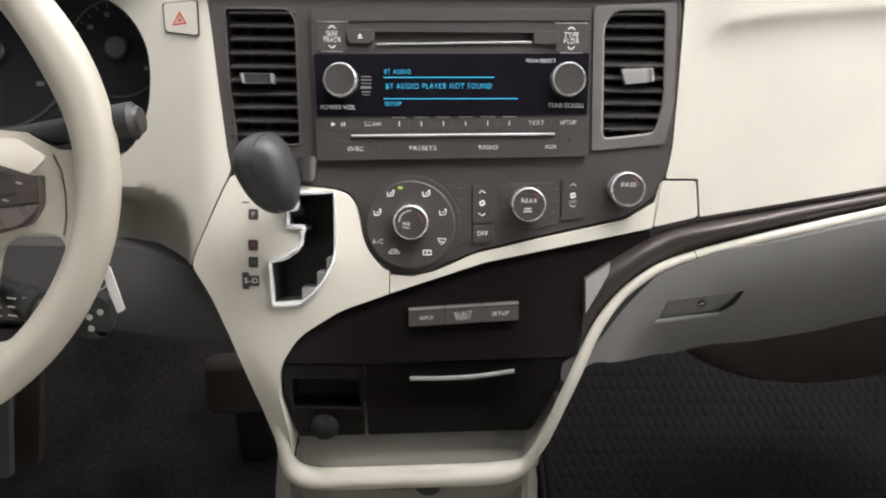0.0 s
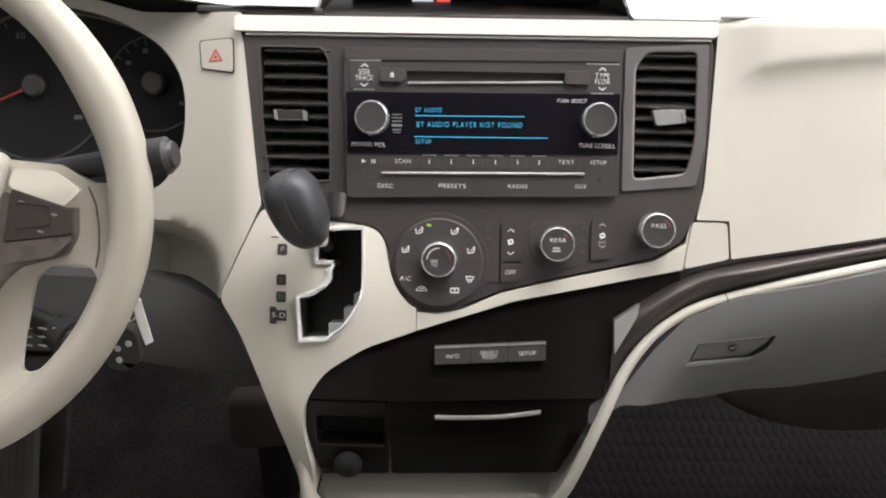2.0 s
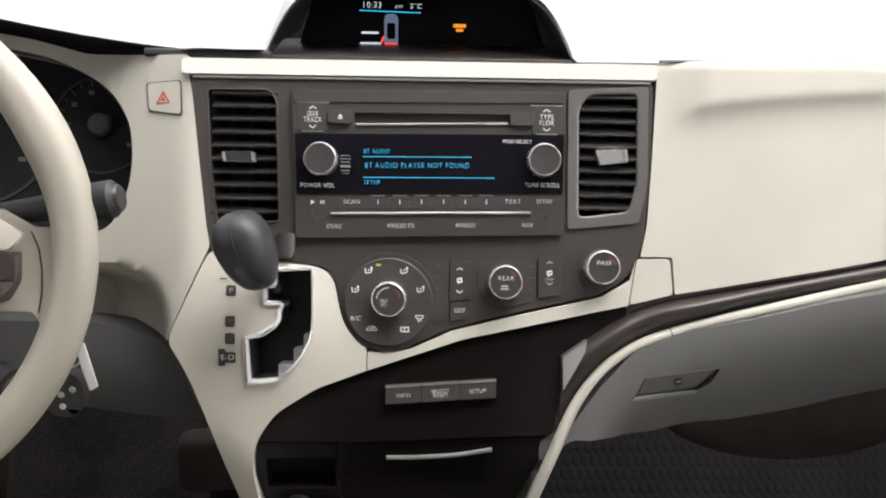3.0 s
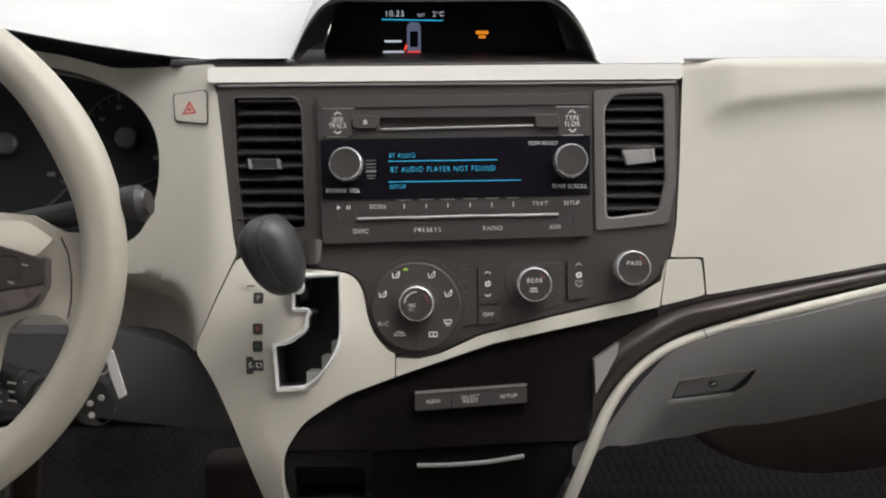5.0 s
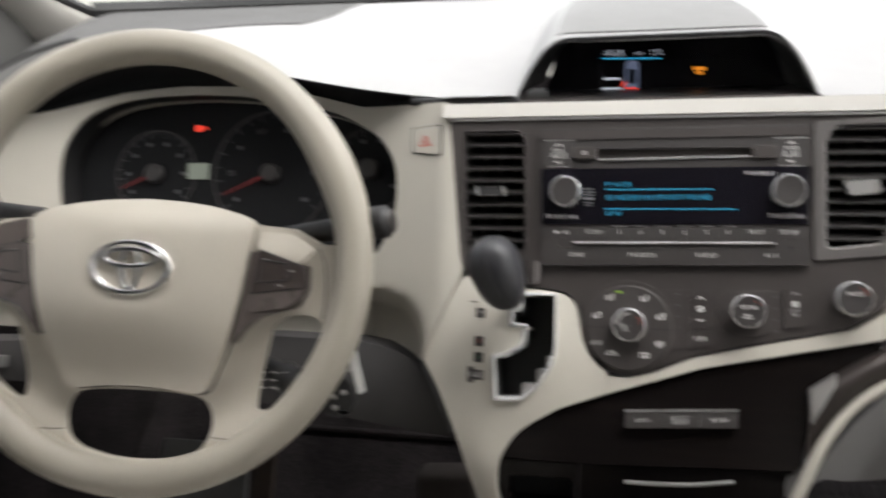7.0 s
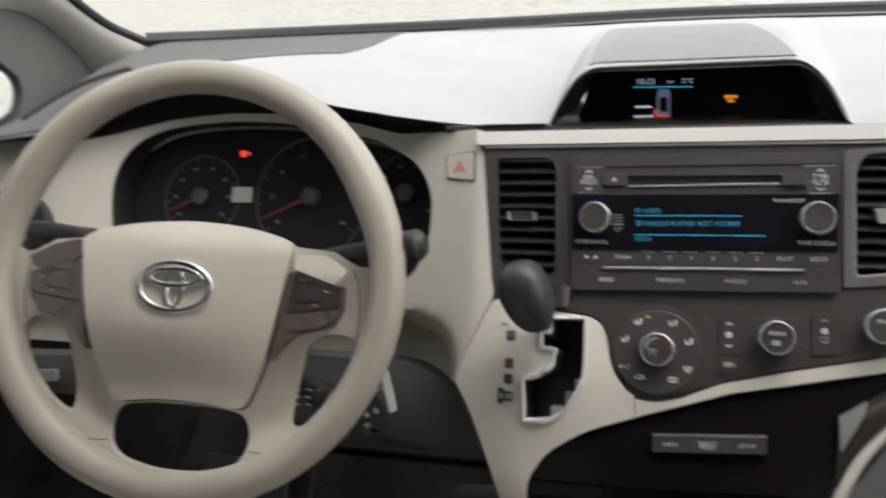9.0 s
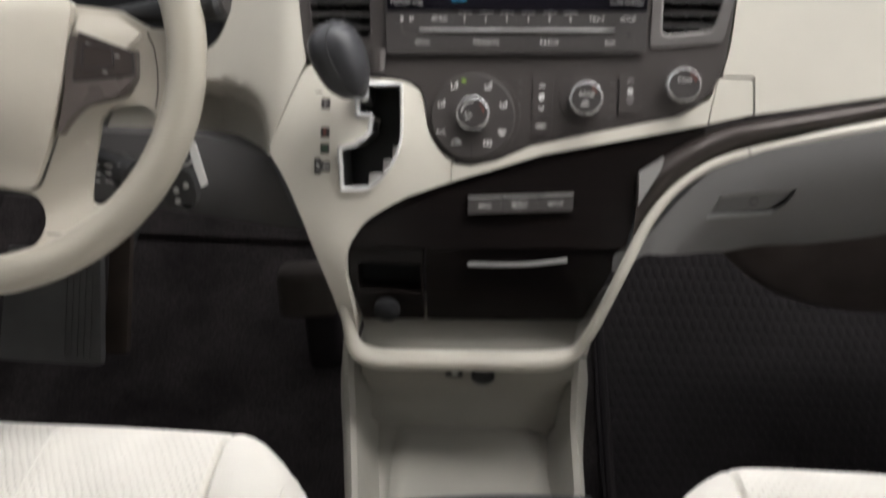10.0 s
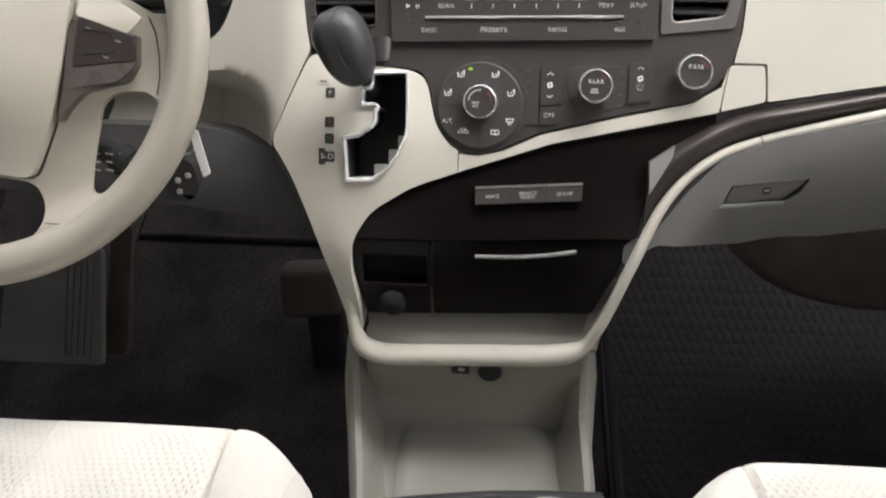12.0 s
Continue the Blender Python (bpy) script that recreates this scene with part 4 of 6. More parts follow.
for v, w, k in ((0.0015, 0.009, 0.0012), (-0.0015, 0.010, 0.0012), (-0.0045, 0.009, 0.0012), (-0.0082, 0.0095, 0.0030), (-0.0122, 0.008, 0.0016), (-0.0148, 0.007, 0.0009)):
    marks("small_label", [(-0.068, v, w, k * 0.8, 0)], dash, H, GAUGEINK, disp)


def knob(parent, u, v, r, face_mat=RADIOP, depth=0.016, name="knob", label="round knob with a chrome ring"):
    m = frame_on(dash, u, v, 0.004)
    k = part(name, lathe([(r * 0.885, 0.0), (r * 0.885, depth), (r * 0.85, depth + 0.0010), (r * 0.2, depth + 0.0004)], 40, m), face_mat, parent, label)
    part("knob_ring", lathe([(r * 0.92, 0.0), (r * 1.03, 0.0006), (r * 1.02, depth * 0.5), (r * 0.995, depth * 0.82), (r * 0.945, depth + 0.0008), (r * 0.905, depth + 0.0013), (r * 0.885, depth + 0.0002)], 48, m), RINGCHROME, k, "chrome ring")
    return k


knob(radio, -0.0905, -0.0022, 0.0155, depth=0.012)
knob(radio, 0.1143, -0.0006, 0.0155, depth=0.012)
PRESETS = [(-0.0935, 0.025, ""), (-0.0620, 0.026, "SCAN"), (-0.0378, 0.018, "1"), (-0.0178, 0.018, "2"), (0.0022, 0.018, "3"), (0.0225, 0.018, "4"), (0.0425, 0.018, "5"), (0.0620, 0.018, "6"), (0.0865, 0.026, "TEXT"), (0.1155, 0.026, "SETUP")]
for u, w, word in PRESETS:
    s = -0.0412 + 0.013 * (u + 0.09)
    kb = part("preset_key", sheet(rounded(rect(u - w / 2, u + w / 2, s - 0.0062, s + 0.0058), 0.001), 0.003, 0.0053), RADIOP, radio, bevel=0.0003)
    if len(word) > 1:
        lettering("print", word, 0.0055, frame_on(dash, u, s, 0.0054), INK, kb, width=0.0145)
    elif word:
        marks("print", [(u, s, 0.0008, 0.0042, 0)], dash, 0.0054, INK, kb)
        marks("key_edge", [(u, s + 0.0058, 0.013, 0.0007, 0)], dash, 0.0055, SATIN, kb)
    else:
        part("play_mark", sheet([(u - 0.006, s - 0.002), (u - 0.002, s), (u - 0.006, s + 0.002)], 0.0052, 0.0055), INK, kb)
        marks("pause_mark", [(u + 0.0035, s, 0.0010, 0.0036, 0), (u + 0.0058, s, 0.0010, 0.0036, 0)], dash, 0.0054, INK, kb)
part("bar_trim", sweep([dash(u, -0.0518 + 0.0155 * (u + 0.08), 0.0062) for u in steps(-0.081, 0.103, 8)], 0.0012, 8), SATIN, radio, "silver bar")
for u, w, word in ((-0.0775, 0.045, "DISC"), (-0.0165, 0.07, "PRESETS"), (0.0430, 0.045, "RADIO"), (0.1000, 0.045, "AUX")):
    s = -0.0635 + 0.017 * (u + 0.08)
    kb = part("mode_key", sheet(rounded(rect(u - w / 2, u + w / 2, s - 0.0055, s + 0.0062), 0.001), 0.003, 0.0052), RADIOP, radio, bevel=0.0003)
    lettering("print", word, 0.0056, frame_on(dash, u, s, 0.0053), INK, kb, width=0.0048 * len(word) * 0.72)
part("aux_jack", lathe([(0.0022, 0), (0.0022, 0.001), (0.0010, 0.0011)], 16, frame_on(dash, 0.1165, -0.0535, 0.005)), BLACK, radio)
part("bar_groove", sweep(curve([dash(u, s, 0.0050) for u, s in ((-0.0985, -0.0470), (-0.0980, -0.0520), (-0.0940, -0.0560), (-0.0860, -0.0567), (0.0, -0.0552), (0.104, -0.0537))], 6), 0.0005, 6), STACK, radio, "fine groove under the silver bar")

# ---- climate controls ----
climate = thing("climate_control", "charcoal climate control panel with a round dial and three knobs", "climate control", (0.05, 0.69, 0.64))
D = (-0.0272, -0.1325)
part("dial_well", sheet(ellipse(*D, 0.0455, 0.0455, 64), -0.01, 0.0025), STACK, climate, "dark dial surround", bevel=0.002)
dial = part("dial", lathe([(0.0408, 0), (0.0408, 0.005), (0.0395, 0.0062), (0.018, 0.0058)], 64, frame_on(dash, *D, 0.0)), DIALTRIM, climate, "ring of pressed buttons")
for bar in ((D[0] - 0.030, D[1], 0.020, 0.0006, 0), (D[0] + 0.030, D[1], 0.020, 0.0006, 0), (D[0], D[1] - 0.030, 0.0006, 0.020, 0)):
    marks("dial_split", [bar], dash, 0.0061, BLACK, dial)
HD = 0.0063
icon = lambda u, v: [(u - 0.0030, v, 0.0009, 0.0046, 8), (u - 0.0004, v - 0.0018, 0.0046, 0.0009, 6), (u + 0.0026, v + 0.0004, 0.0009, 0.0038, -10), (u + 0.0024, v + 0.0030, 0.0018, 0.0016, 0), (u + 0.0002, v + 0.0008, 0.0026, 0.0009, 35)]
for u, v in ((-0.0455, -0.1040), (-0.0130, -0.1040), (-0.0575, -0.1215), (0.0022, -0.1210)):
    marks("vent_symbol", icon(u, v), dash, HD, INK, dial)
marks("defrost_symbol", [(0.0015, -0.1446, 0.0070, 0.0008, 0), (0.0015, -0.1474, 0.0052, 0.0008, 0), (-0.0016, -0.1460, 0.0030, 0.0008, -70), (0.0046, -0.1460, 0.0030, 0.0008, 70), (0.0003, -0.1488, 0.0008, 0.0030, 15), (0.0027, -0.1488, 0.0008, 0.0030, -15)], dash, HD, INK, dial)
marks("recirculate_symbol", [(-0.0422, -0.1584, 0.0096, 0.0008, 0), (-0.0424, -0.1548, 0.0046, 0.0008, 0), (-0.0455, -0.1562, 0.0034, 0.0008, 40), (-0.0391, -0.1560, 0.0036, 0.0008, -45), (-0.0470, -0.1576, 0.0008, 0.0016, 0), (-0.0374, -0.1578, 0.0008, 0.0014, 0), (-0.0420, -0.1566, 0.0034, 0.0009, 0), (-0.0404, -0.1562, 0.0014, 0.0014, 45)], dash, HD, INK, dial)
marks("rear_defrost_symbol", [(-0.0120, -0.1555, 0.0075, 0.0009, 0), (-0.0120, -0.1595, 0.0075, 0.0009, 0), (-0.0155, -0.1575, 0.0009, 0.0045, 0), (-0.0085, -0.1575, 0.0009, 0.0045, 0), (-0.0120, -0.1575, 0.0010, 0.0028, 0)], dash, HD, INK, dial)
lettering("print", "A/C", 0.0060, frame_on(dash, -0.0572, -0.1478, HD), INK, dial)
marks("indicator", [(-0.0368, -0.0985, 0.0042, 0.0022, 0)], dash, HD, LIME, dial)
KT = (-0.0268, -0.1295)
TEMP = knob(climate, *KT, 0.0163, RADIOP, 0.0125)
top_h = 0.0180
marks("warm_mark", [(KT[0] + 0.0105 * math.cos(a), KT[1] + 0.0105 * math.sin(a), 0.0032, 0.0008, math.degrees(a) + 90) for a in (0.2, 0.5, 0.8)], dash, top_h, DIMRED, TEMP)
marks("cool_mark", [(KT[0] + 0.0105 * math.cos(a), KT[1] + 0.0105 * math.sin(a), 0.0042, 0.0012, math.degrees(a) + 90) for a in (1.7, 2.1, 2.5, 2.9)], dash, top_h, DIMINK, TEMP)
lettering("print", "MAX\nA/C", 0.0042, frame_on(dash, KT[0] - 0.004, KT[1] - 0.003, top_h), INK, TEMP, width=0.0068)


def tilted(a, b, top, bottom, slope):
    f = lambda u: slope * (u - a)
    return rounded([(a, bottom + f(a)), (b, bottom + f(b)), (b, top + f(b) * 0.3), (a, top)], 0.0015)


part("vent_lines_panel", sheet(tilted(0.0055, 0.0285, -0.0950, -0.1525, 0.18), 0.0, 0.0010), STACK, climate, bevel=0.0006)
fanp = part("fan_button", sheet(tilted(0.0295, 0.0488, -0.0950, -0.1310, 0.10), 0.0, 0.0022), STACK, climate, "fan rocker button", bevel=0.0004)
offp = part("off_button", sheet(tilted(0.0297, 0.0490, -0.1328, -0.1495, 0.15), 0.0, 0.0022), STACK, climate, "off button", bevel=0.0004)
lettering("print", "OFF", 0.0060, frame_on(dash, 0.0385, -0.1402, 0.0024), INK, offp, width=0.0100)


def fan_marks(parent, u, v, d, word=""):
    marks("arrows", [(u - 0.0014, v + d, 0.0036, 0.0008, 38), (u + 0.0014, v + d, 0.0036, 0.0008, -38), (u - 0.0014, v - d, 0.0036, 0.0008, -38), (u + 0.0014, v - d, 0.0036, 0.0008, 38)], dash, 0.0024, DIMINK if word else INK, parent)
    marks("fan_symbol", [(u - 0.0014, v + 0.0010, 0.0030, 0.0016, 35), (u + 0.0014, v - 0.0010, 0.0030, 0.0016, 35), (u + 0.0012, v + 0.0016, 0.0026, 0.0016, -55), (u - 0.0012, v - 0.0016, 0.0026, 0.0016, -55)], dash, 0.0024, INK, parent)
    if word:
        lettering("print", word, 0.0042, frame_on(dash, u, v - 0.0062, 0.0024), DIMINK, parent)


fan_marks(fanp, 0.0382, -0.1120, 0.0105)
part("rear_well", sheet(rounded([(0.0545, -0.0945), (0.1090, -0.0925), (0.1090, -0.1300), (0.0840, -0.1375), (0.0640, -0.1340), (0.0545, -0.1200)], 0.010, 5), 0.0, 0.0008), STACK, climate, bevel=0.001)
rearb = part("rear_fan_button", sheet(tilted(0.1115, 0.1318, -0.0905, -0.1275, 0.15), 0.0, 0.0022), STACK, climate, "rear fan rocker button", bevel=0.0004)
fan_marks(rearb, 0.1215, -0.1045, 0.0098, "OFF")
REARK = knob(climate, 0.0797, -0.1128, 0.0160, RADIOP, 0.0125)
lettering("print", "REAR", 0.0058, frame_on(dash, 0.0797, -0.1095, top_h), INK, REARK, width=0.0140)
marks("small_print", [(0.0785, -0.1165, 0.0062, 0.0016, 0), (0.0785, -0.1190, 0.0075, 0.0016, 0)], dash, top_h, DIMINK, REARK)
marks("warm_mark", [(0.0797 + 0.0105 * math.cos(a), -0.1128 + 0.0105 * math.sin(a), 0.0030, 0.0008, math.degrees(a) + 90) for a in (0.7, 1.0)], dash, top_h, DIMRED, REARK)
PASSK = knob(climate, 0.1688, -0.0984, 0.0160, RADIOP, 0.0125)
lettering("print", "PASS", 0.0058, frame_on(dash, 0.1688, -0.0946, top_h), INK, PASSK, width=0.0128)
marks("warm_mark", [(0.1688 + 0.0105 * math.cos(a), -0.0984 + 0.0105 * math.sin(a), 0.0030, 0.0008, math.degrees(a) + 90) for a in (0.4, 0.7, 1.0)], dash, top_h, DIMRED, PASSK)
for u in (0.0175, 0.1045):
    marks("level_ticks", [(u, -0.0985 - 0.0105 * k, 0.0042, 0.0006, 0) for k in range(4)], dash, 0.0014, GAUGEINK, climate)

# ---- gear shifter ----
shifter = thing("gear_shifter", "black leather gear knob in a chrome-edged stepped gate", "gear shifter", (-0.13, 0.68, 0.60))
gate_map = lambda u, s, h=0.0: dash(u, s, h + side_crown(u, s))
part("gate_well", sheet(GATE, -0.06, -0.045), BLACK, shifter, "black gate slot")
part("gate_rim", sweep([gate_map(u, s, 0.0012) for u, s in GATE], [0.0014 + 0.0013 * smooth((-0.112 - u) / 0.02) for u, s in GATE], 8, True, up=(0, -0.9, 0.4)), GATECHROME, shifter, "chrome edge round the gate")
part("gate_wall", sheet([(p[0] * 0.996 - 0.0005, p[1]) for p in GATE], -0.045, -0.002, gate_map, holes=[[(-0.127 + (p[0] + 0.127) * 0.93, -0.155 + (p[1] + 0.155) * 0.97) for p in GATE]]), BLACK, shifter)
for u, s, w, k in ((-0.1000, -0.1690, 0.009, 0.012), (-0.1080, -0.1830, 0.011, 0.014), (-0.1200, -0.1965, 0.015, 0.012)):
    part("gate_step", sheet(rounded(rect(u - w / 2, u + w / 2, s - k / 2, s + k / 2), 0.001), -0.03, -0.004, gate_map), SATIN, shifter, "grey stepped stop", bevel=0.0008)
base, tip = gate_map(-0.133, -0.121, -0.02), dash(-0.146, -0.078, 0.075)
part("lever", sweep([base, base.lerp(tip, 0.4), base.lerp(tip, 0.75)], [0.006, 0.007, 0.011], 16, up=(1, 0, 0)), BLACK, shifter, "black lever shaft")
part("lever_collar", sheet(rounded([(-0.1310, -0.0930), (-0.1150, -0.0930), (-0.1130, -0.0700), (-0.1310, -0.0700)], 0.005), -0.004, 0.0015, crown=lambda u, s: 0.007 * math.cos((u + 0.122) / 0.010 * 1.4), step=0.003), STACK, shifter, "dark pewter lever bracket")


def knob_body():
    bm = bmesh.new()
    bmesh.ops.create_uvsphere(bm, u_segments=32, v_segments=20, radius=1.0)
    for v in bm.verts:
        x, y, z = v.co
        x, y, z = (math.copysign(abs(c) ** 0.82, c) for c in (x, y, z))
        fat = 0.97 + 0.06 * z - 0.05 * z * z
        v.co = Vector((x * 0.0252 * fat, y * 0.0250 * fat, z * (0.0315 if z > 0 else 0.040) - 0.003))
    m = look(dash(-0.1485, -0.0812, 0.060), dash(-0.1290, -0.128, 0.040))
    bmesh.ops.transform(bm, matrix=m, verts=bm.verts)
    return bm


part("gear_knob", knob_body(), RUBBER, shifter, "black leather knob")


def knob_seam():
    """A ring round the knob, where a slanting plane cuts it."""
    bm, c = knob_body(), dash(-0.1485, -0.0830, 0.060)
    n = Vector((0.85, -0.42, 0.32)).normalized()
    cut = bmesh.ops.bisect_plane(bm, geom=bm.verts[:] + bm.edges[:] + bm.faces[:], plane_co=c + n * 0.010, plane_no=n)["geom_cut"]
    pts = [g.co.copy() for g in cut if isinstance(g, bmesh.types.BMVert)]
    bm.free()
    mid = sum(pts, Vector()) / len(pts)
    a = n.orthogonal().normalized()
    b = n.cross(a)
    pts.sort(key=lambda p: math.atan2((p - mid).dot(b), (p - mid).dot(a)))
    return sweep(pts, 0.0009, 6, True, up=n)


part("knob_seam", knob_seam(), BLACK, shifter, "stitched seam")
for u, s, word, ink in ((-0.1712, -0.1235, "P", DIMINK), (-0.1712, -0.1515, "R", DIMRED), (-0.1712, -0.1672, "N", DIMGREEN)):
    w = part("gear_window", sheet(rounded(rect(u - 0.0046, u + 0.0046, s - 0.0050, s + 0.0050), 0.0018), -0.004, 0.0006, gate_map), RADIOP, shifter, "small dark gear window")
    lettering("print", word, 0.0066, frame_on(gate_map, u, s, 0.0008), ink, w)
w = part("gear_window", sheet(rounded([(-0.1820, -0.1765), (-0.1755, -0.1765), (-0.1755, -0.1795), (-0.1660, -0.1795), (-0.1660, -0.1895), (-0.1755, -0.1895), (-0.1755, -0.1925), (-0.1820, -0.1925)], 0.0012), -0.004, 0.0006, gate_map), RADIOP, shifter, "small dark gear window")
lettering("print", "S-D", 0.0070, frame_on(gate_map, -0.1735, -0.1845, 0.0008), INK, w, width=0.0125)
part("lock_cover", sheet(rounded(rect(-0.1865, -0.1715, -0.1150, -0.1020), 0.002), -0.002, 0.0007, gate_map), BEIGE, shifter, "small cream lock cover")
marks("cover_slit", [(-0.1785, -0.1125, 0.007, 0.0012, 0)], gate_map, 0.0008, BLACK, shifter)

# ---- small screen in its hood ----
screen_map = plane_map((0.0, 0.873, 0.872), 17)
info = thing("information_display", "black hooded information screen on the dashboard", "display", (0.0, 0.87, 0.85))
cave = [(x, max(0.8535, 0.8515 + hood(x)[1])) for x in steps(-0.144, 0.146, 58)]


def cave_point(i, v):
    x, z = cave[int(i)]
    k = 1 - 0.12 * v
    return (x * k, 0.806 + 0.085 * v, 0.853 + (z - 0.853) * (1 + 0.03 * v))


part("hood_lining", grid(cave_point, range(len(cave)), steps(0, 1, 4), (0, 0.0, 0.004)), BLACK, info, "black lining of the hood")
part("hood_sill", block((0.29, 0.09, 0.006), pose(0.0, 0.848, 0.8515), 0.002), STACK, info, "dark sill")
scr = part("screen", sheet(rounded([(-0.128, -0.030), (0.130, -0.030), (0.108, 0.038), (-0.108, 0.038)], 0.004), -0.004, 0.0, screen_map), GLOSSB, info, "black glass screen")
marks("blue_line", [(-0.0327, 0.0142, 0.063, 0.0009, -1.5)], screen_map, 0.0003, BLUEGLOW, scr)
for u, v, word, size in ((-0.0510, 0.0204, "10:23", 0.0085), (-0.0235, 0.0190, "EXT", 0.0042), (-0.0060, 0.0198, "2\u00b0C", 0.0072)):
    lettering("display_text", word, size, frame_on(screen_map, u, v, 0.0003), WHITEGLOW, scr)
for u, v, w in ((-0.0528, -0.0071, 0.0176), (-0.0522, -0.0178, 0.0215)):
    marks("caption_bar", [(u, v, w, 0.0022, 0)], screen_map, 0.0003, WHITEGLOW, scr)
car = [(-0.0383, -0.0205), (-0.0242, -0.0205), (-0.0242, 0.0085), (-0.0268, 0.0122), (-0.0357, 0.0122), (-0.0383, 0.0085)]
part("car_symbol", sheet(rounded(car, 0.003), 0.0, 0.0004, screen_map, [rounded([(-0.0355, -0.0130), (-0.0270, -0.0130), (-0.0270, 0.0030), (-0.0355, 0.0030)], 0.002)]), glowing("pale_blue_light", (0.35, 0.42, 0.65), 0.1), scr, "pale blue car outline")
part("door_symbol", sheet(rounded(rect(-0.0383, -0.0243, -0.0222, -0.0172), 0.002), 0.0004, 0.0007, screen_map), REDGLOW, scr, "red door warning")
marks("door_symbol_side", [(-0.0398, -0.0135, 0.0022, 0.0060, -20)], screen_map, 0.0006, REDGLOW, scr)
for u, v, w, k in ((0.0388, 0.0012, 0.0130, 0.0036), (0.0388, -0.0032, 0.0075, 0.0030)):
    part("warning_lamp", sheet(rounded(rect(u - w / 2, u + w / 2, v - k / 2, v + k / 2), 0.001), 0.0, 0.0004, screen_map), AMBER, scr, "amber warning light")


# ---- instrument cluster ----
cluster = thing("instrument_cluster", "black instrument cluster with red needles behind the steering wheel", "instrument cluster", (-0.5, 0.84, 0.70))
cm = plane_map((-0.4533, 0.838, 0.768), 25)
rim_pts = [dash(-0.5 + (u + 0.5) * 0.993, 0.02 + (s - 0.02) * 0.988, driver_back(u, s) - 0.0015) for u, s in CLUSTER]


def cowl(i, v):
    p = rim_pts[int(i) % len(rim_pts)]
    return p + Vector((0, 0.056 * v, -0.022 * v))


part("cowl", grid(cowl, range(len(rim_pts) + 1), steps(0, 1, 3)), BLACK, cluster, "black cowl")
cdial = part("dial_plate", sheet(rounded([(-0.33, -0.10), (0.21, -0.10), (0.215, 0.0), (0.19, 0.085), (0.10, 0.145), (-0.20, 0.155), (-0.33, 0.12)], 0.05, 6), -0.01, 0.0, cm), DIALMAT, cluster, "black dial plate")


def gauge(u, v, r, needle, length):
    part("gauge_ring", sheet(ellipse(u, v, r, r, 56), 0.0, 0.0015, cm, [ellipse(u, v, r * 0.965, r * 0.965, 56)]), RADIOP, cdial)
    ticks = []
    for k in range(19):
        a = radians(215 - k * 250 / 18)
        ticks.append((u + r * 0.9 * math.cos(a), v + r * 0.9 * math.sin(a), 0.0055 if k % 2 else 0.009, 0.0009, math.degrees(a)))
    marks("gauge_ticks", ticks, cm, 0.0006, GAUGEINK, cdial)
    for k in range(8):
        a = radians(215 - k * 250 / 7)
        pu, pv = u + r * 0.70 * math.cos(a), v + r * 0.70 * math.sin(a)
        if k in (1, 3) and r > 0.07:
            lettering("gauge_figure", "60" if k == 3 else "20", 0.010, frame_on(cm, pu, pv, 0.0006), GAUGEINK, cdial)
        else:
            marks("gauge_figure", [(pu, pv, 0.008 if k > 4 and r > 0.07 else 0.0055, 0.0045, 0)], cm, 0.0006, GAUGEINK, cdial)
    a = radians(needle)
    part("gauge_needle", sweep([cm(u, v, 0.006), cm(u + length * math.cos(a), v + length * math.sin(a), 0.006)], [0.0016, 0.0008], 6), NEEDLE, cdial, "red needle")
    part("gauge_hub", lathe([(0.012, 0), (0.012, 0.007), (0.010, 0.009), (0.004, 0.0095)], 28, frame_on(cm, u, v, 0.0)), RADIOP, cdial, "round grey hub")


gauge(0.0, 0.0, 0.078, 204, 0.066)
gauge(-0.157, 0.0, 0.056, 204, 0.048)
gauge(0.125, 0.005, 0.05, 60, 0.002)
marks("cluster_display", [(-0.097, 0.003, 0.029, 0.020, 0)], cm, 0.003, LCDPALE, cdial)
for u, v, w, k in ((-0.1010, 0.0570, 0.0085, 0.0080), (-0.0930, 0.0575, 0.0030, 0.0045)):
    part("telltale", sheet(rounded(rect(u - w / 2, u + w / 2, v - k / 2, v + k / 2), 0.002), 0.0006, 0.0012, cm), REDGLOW, cdial, "red warning light")

# ---- steering column and stalks ----
WC = Vector((-0.4544, 0.5584, 0.7585))


def wheel_map(centre, lean, yaw, roll):
    """A plane that faces the driver: turned by yaw and rolled about its own axis."""
    a, b, c = radians(lean), radians(yaw), radians(roll)
    U = Vector((math.cos(b), math.sin(b), 0))
    V = Vector((-math.sin(b) * math.sin(a), math.cos(b) * math.sin(a), math.cos(a)))
    N = U.cross(V)
    X, Y = U * math.cos(c) + V * math.sin(c), V * math.cos(c) - U * math.sin(c)
    return lambda u, v, h=0.0: centre + X * u + Y * v + N * h


wm = wheel_map(WC, 22.7, 8.9, -4.0)
column = thing("steering_column", "black steering column cover with lever stalks", "steering column", (-0.40, 0.65, 0.62))
ax = [wm(0, -0.02, -0.045), wm(0.0, -0.025, -0.10), wm(0.0, -0.03, -0.20), wm(0.0, -0.03, -0.30)]
part("column_cover", sweep(ax, [0.055, 0.062, 0.066, 0.07], 20, squash=(1.05, 0.85), up=(1, 0, 0)), BLACK, column)


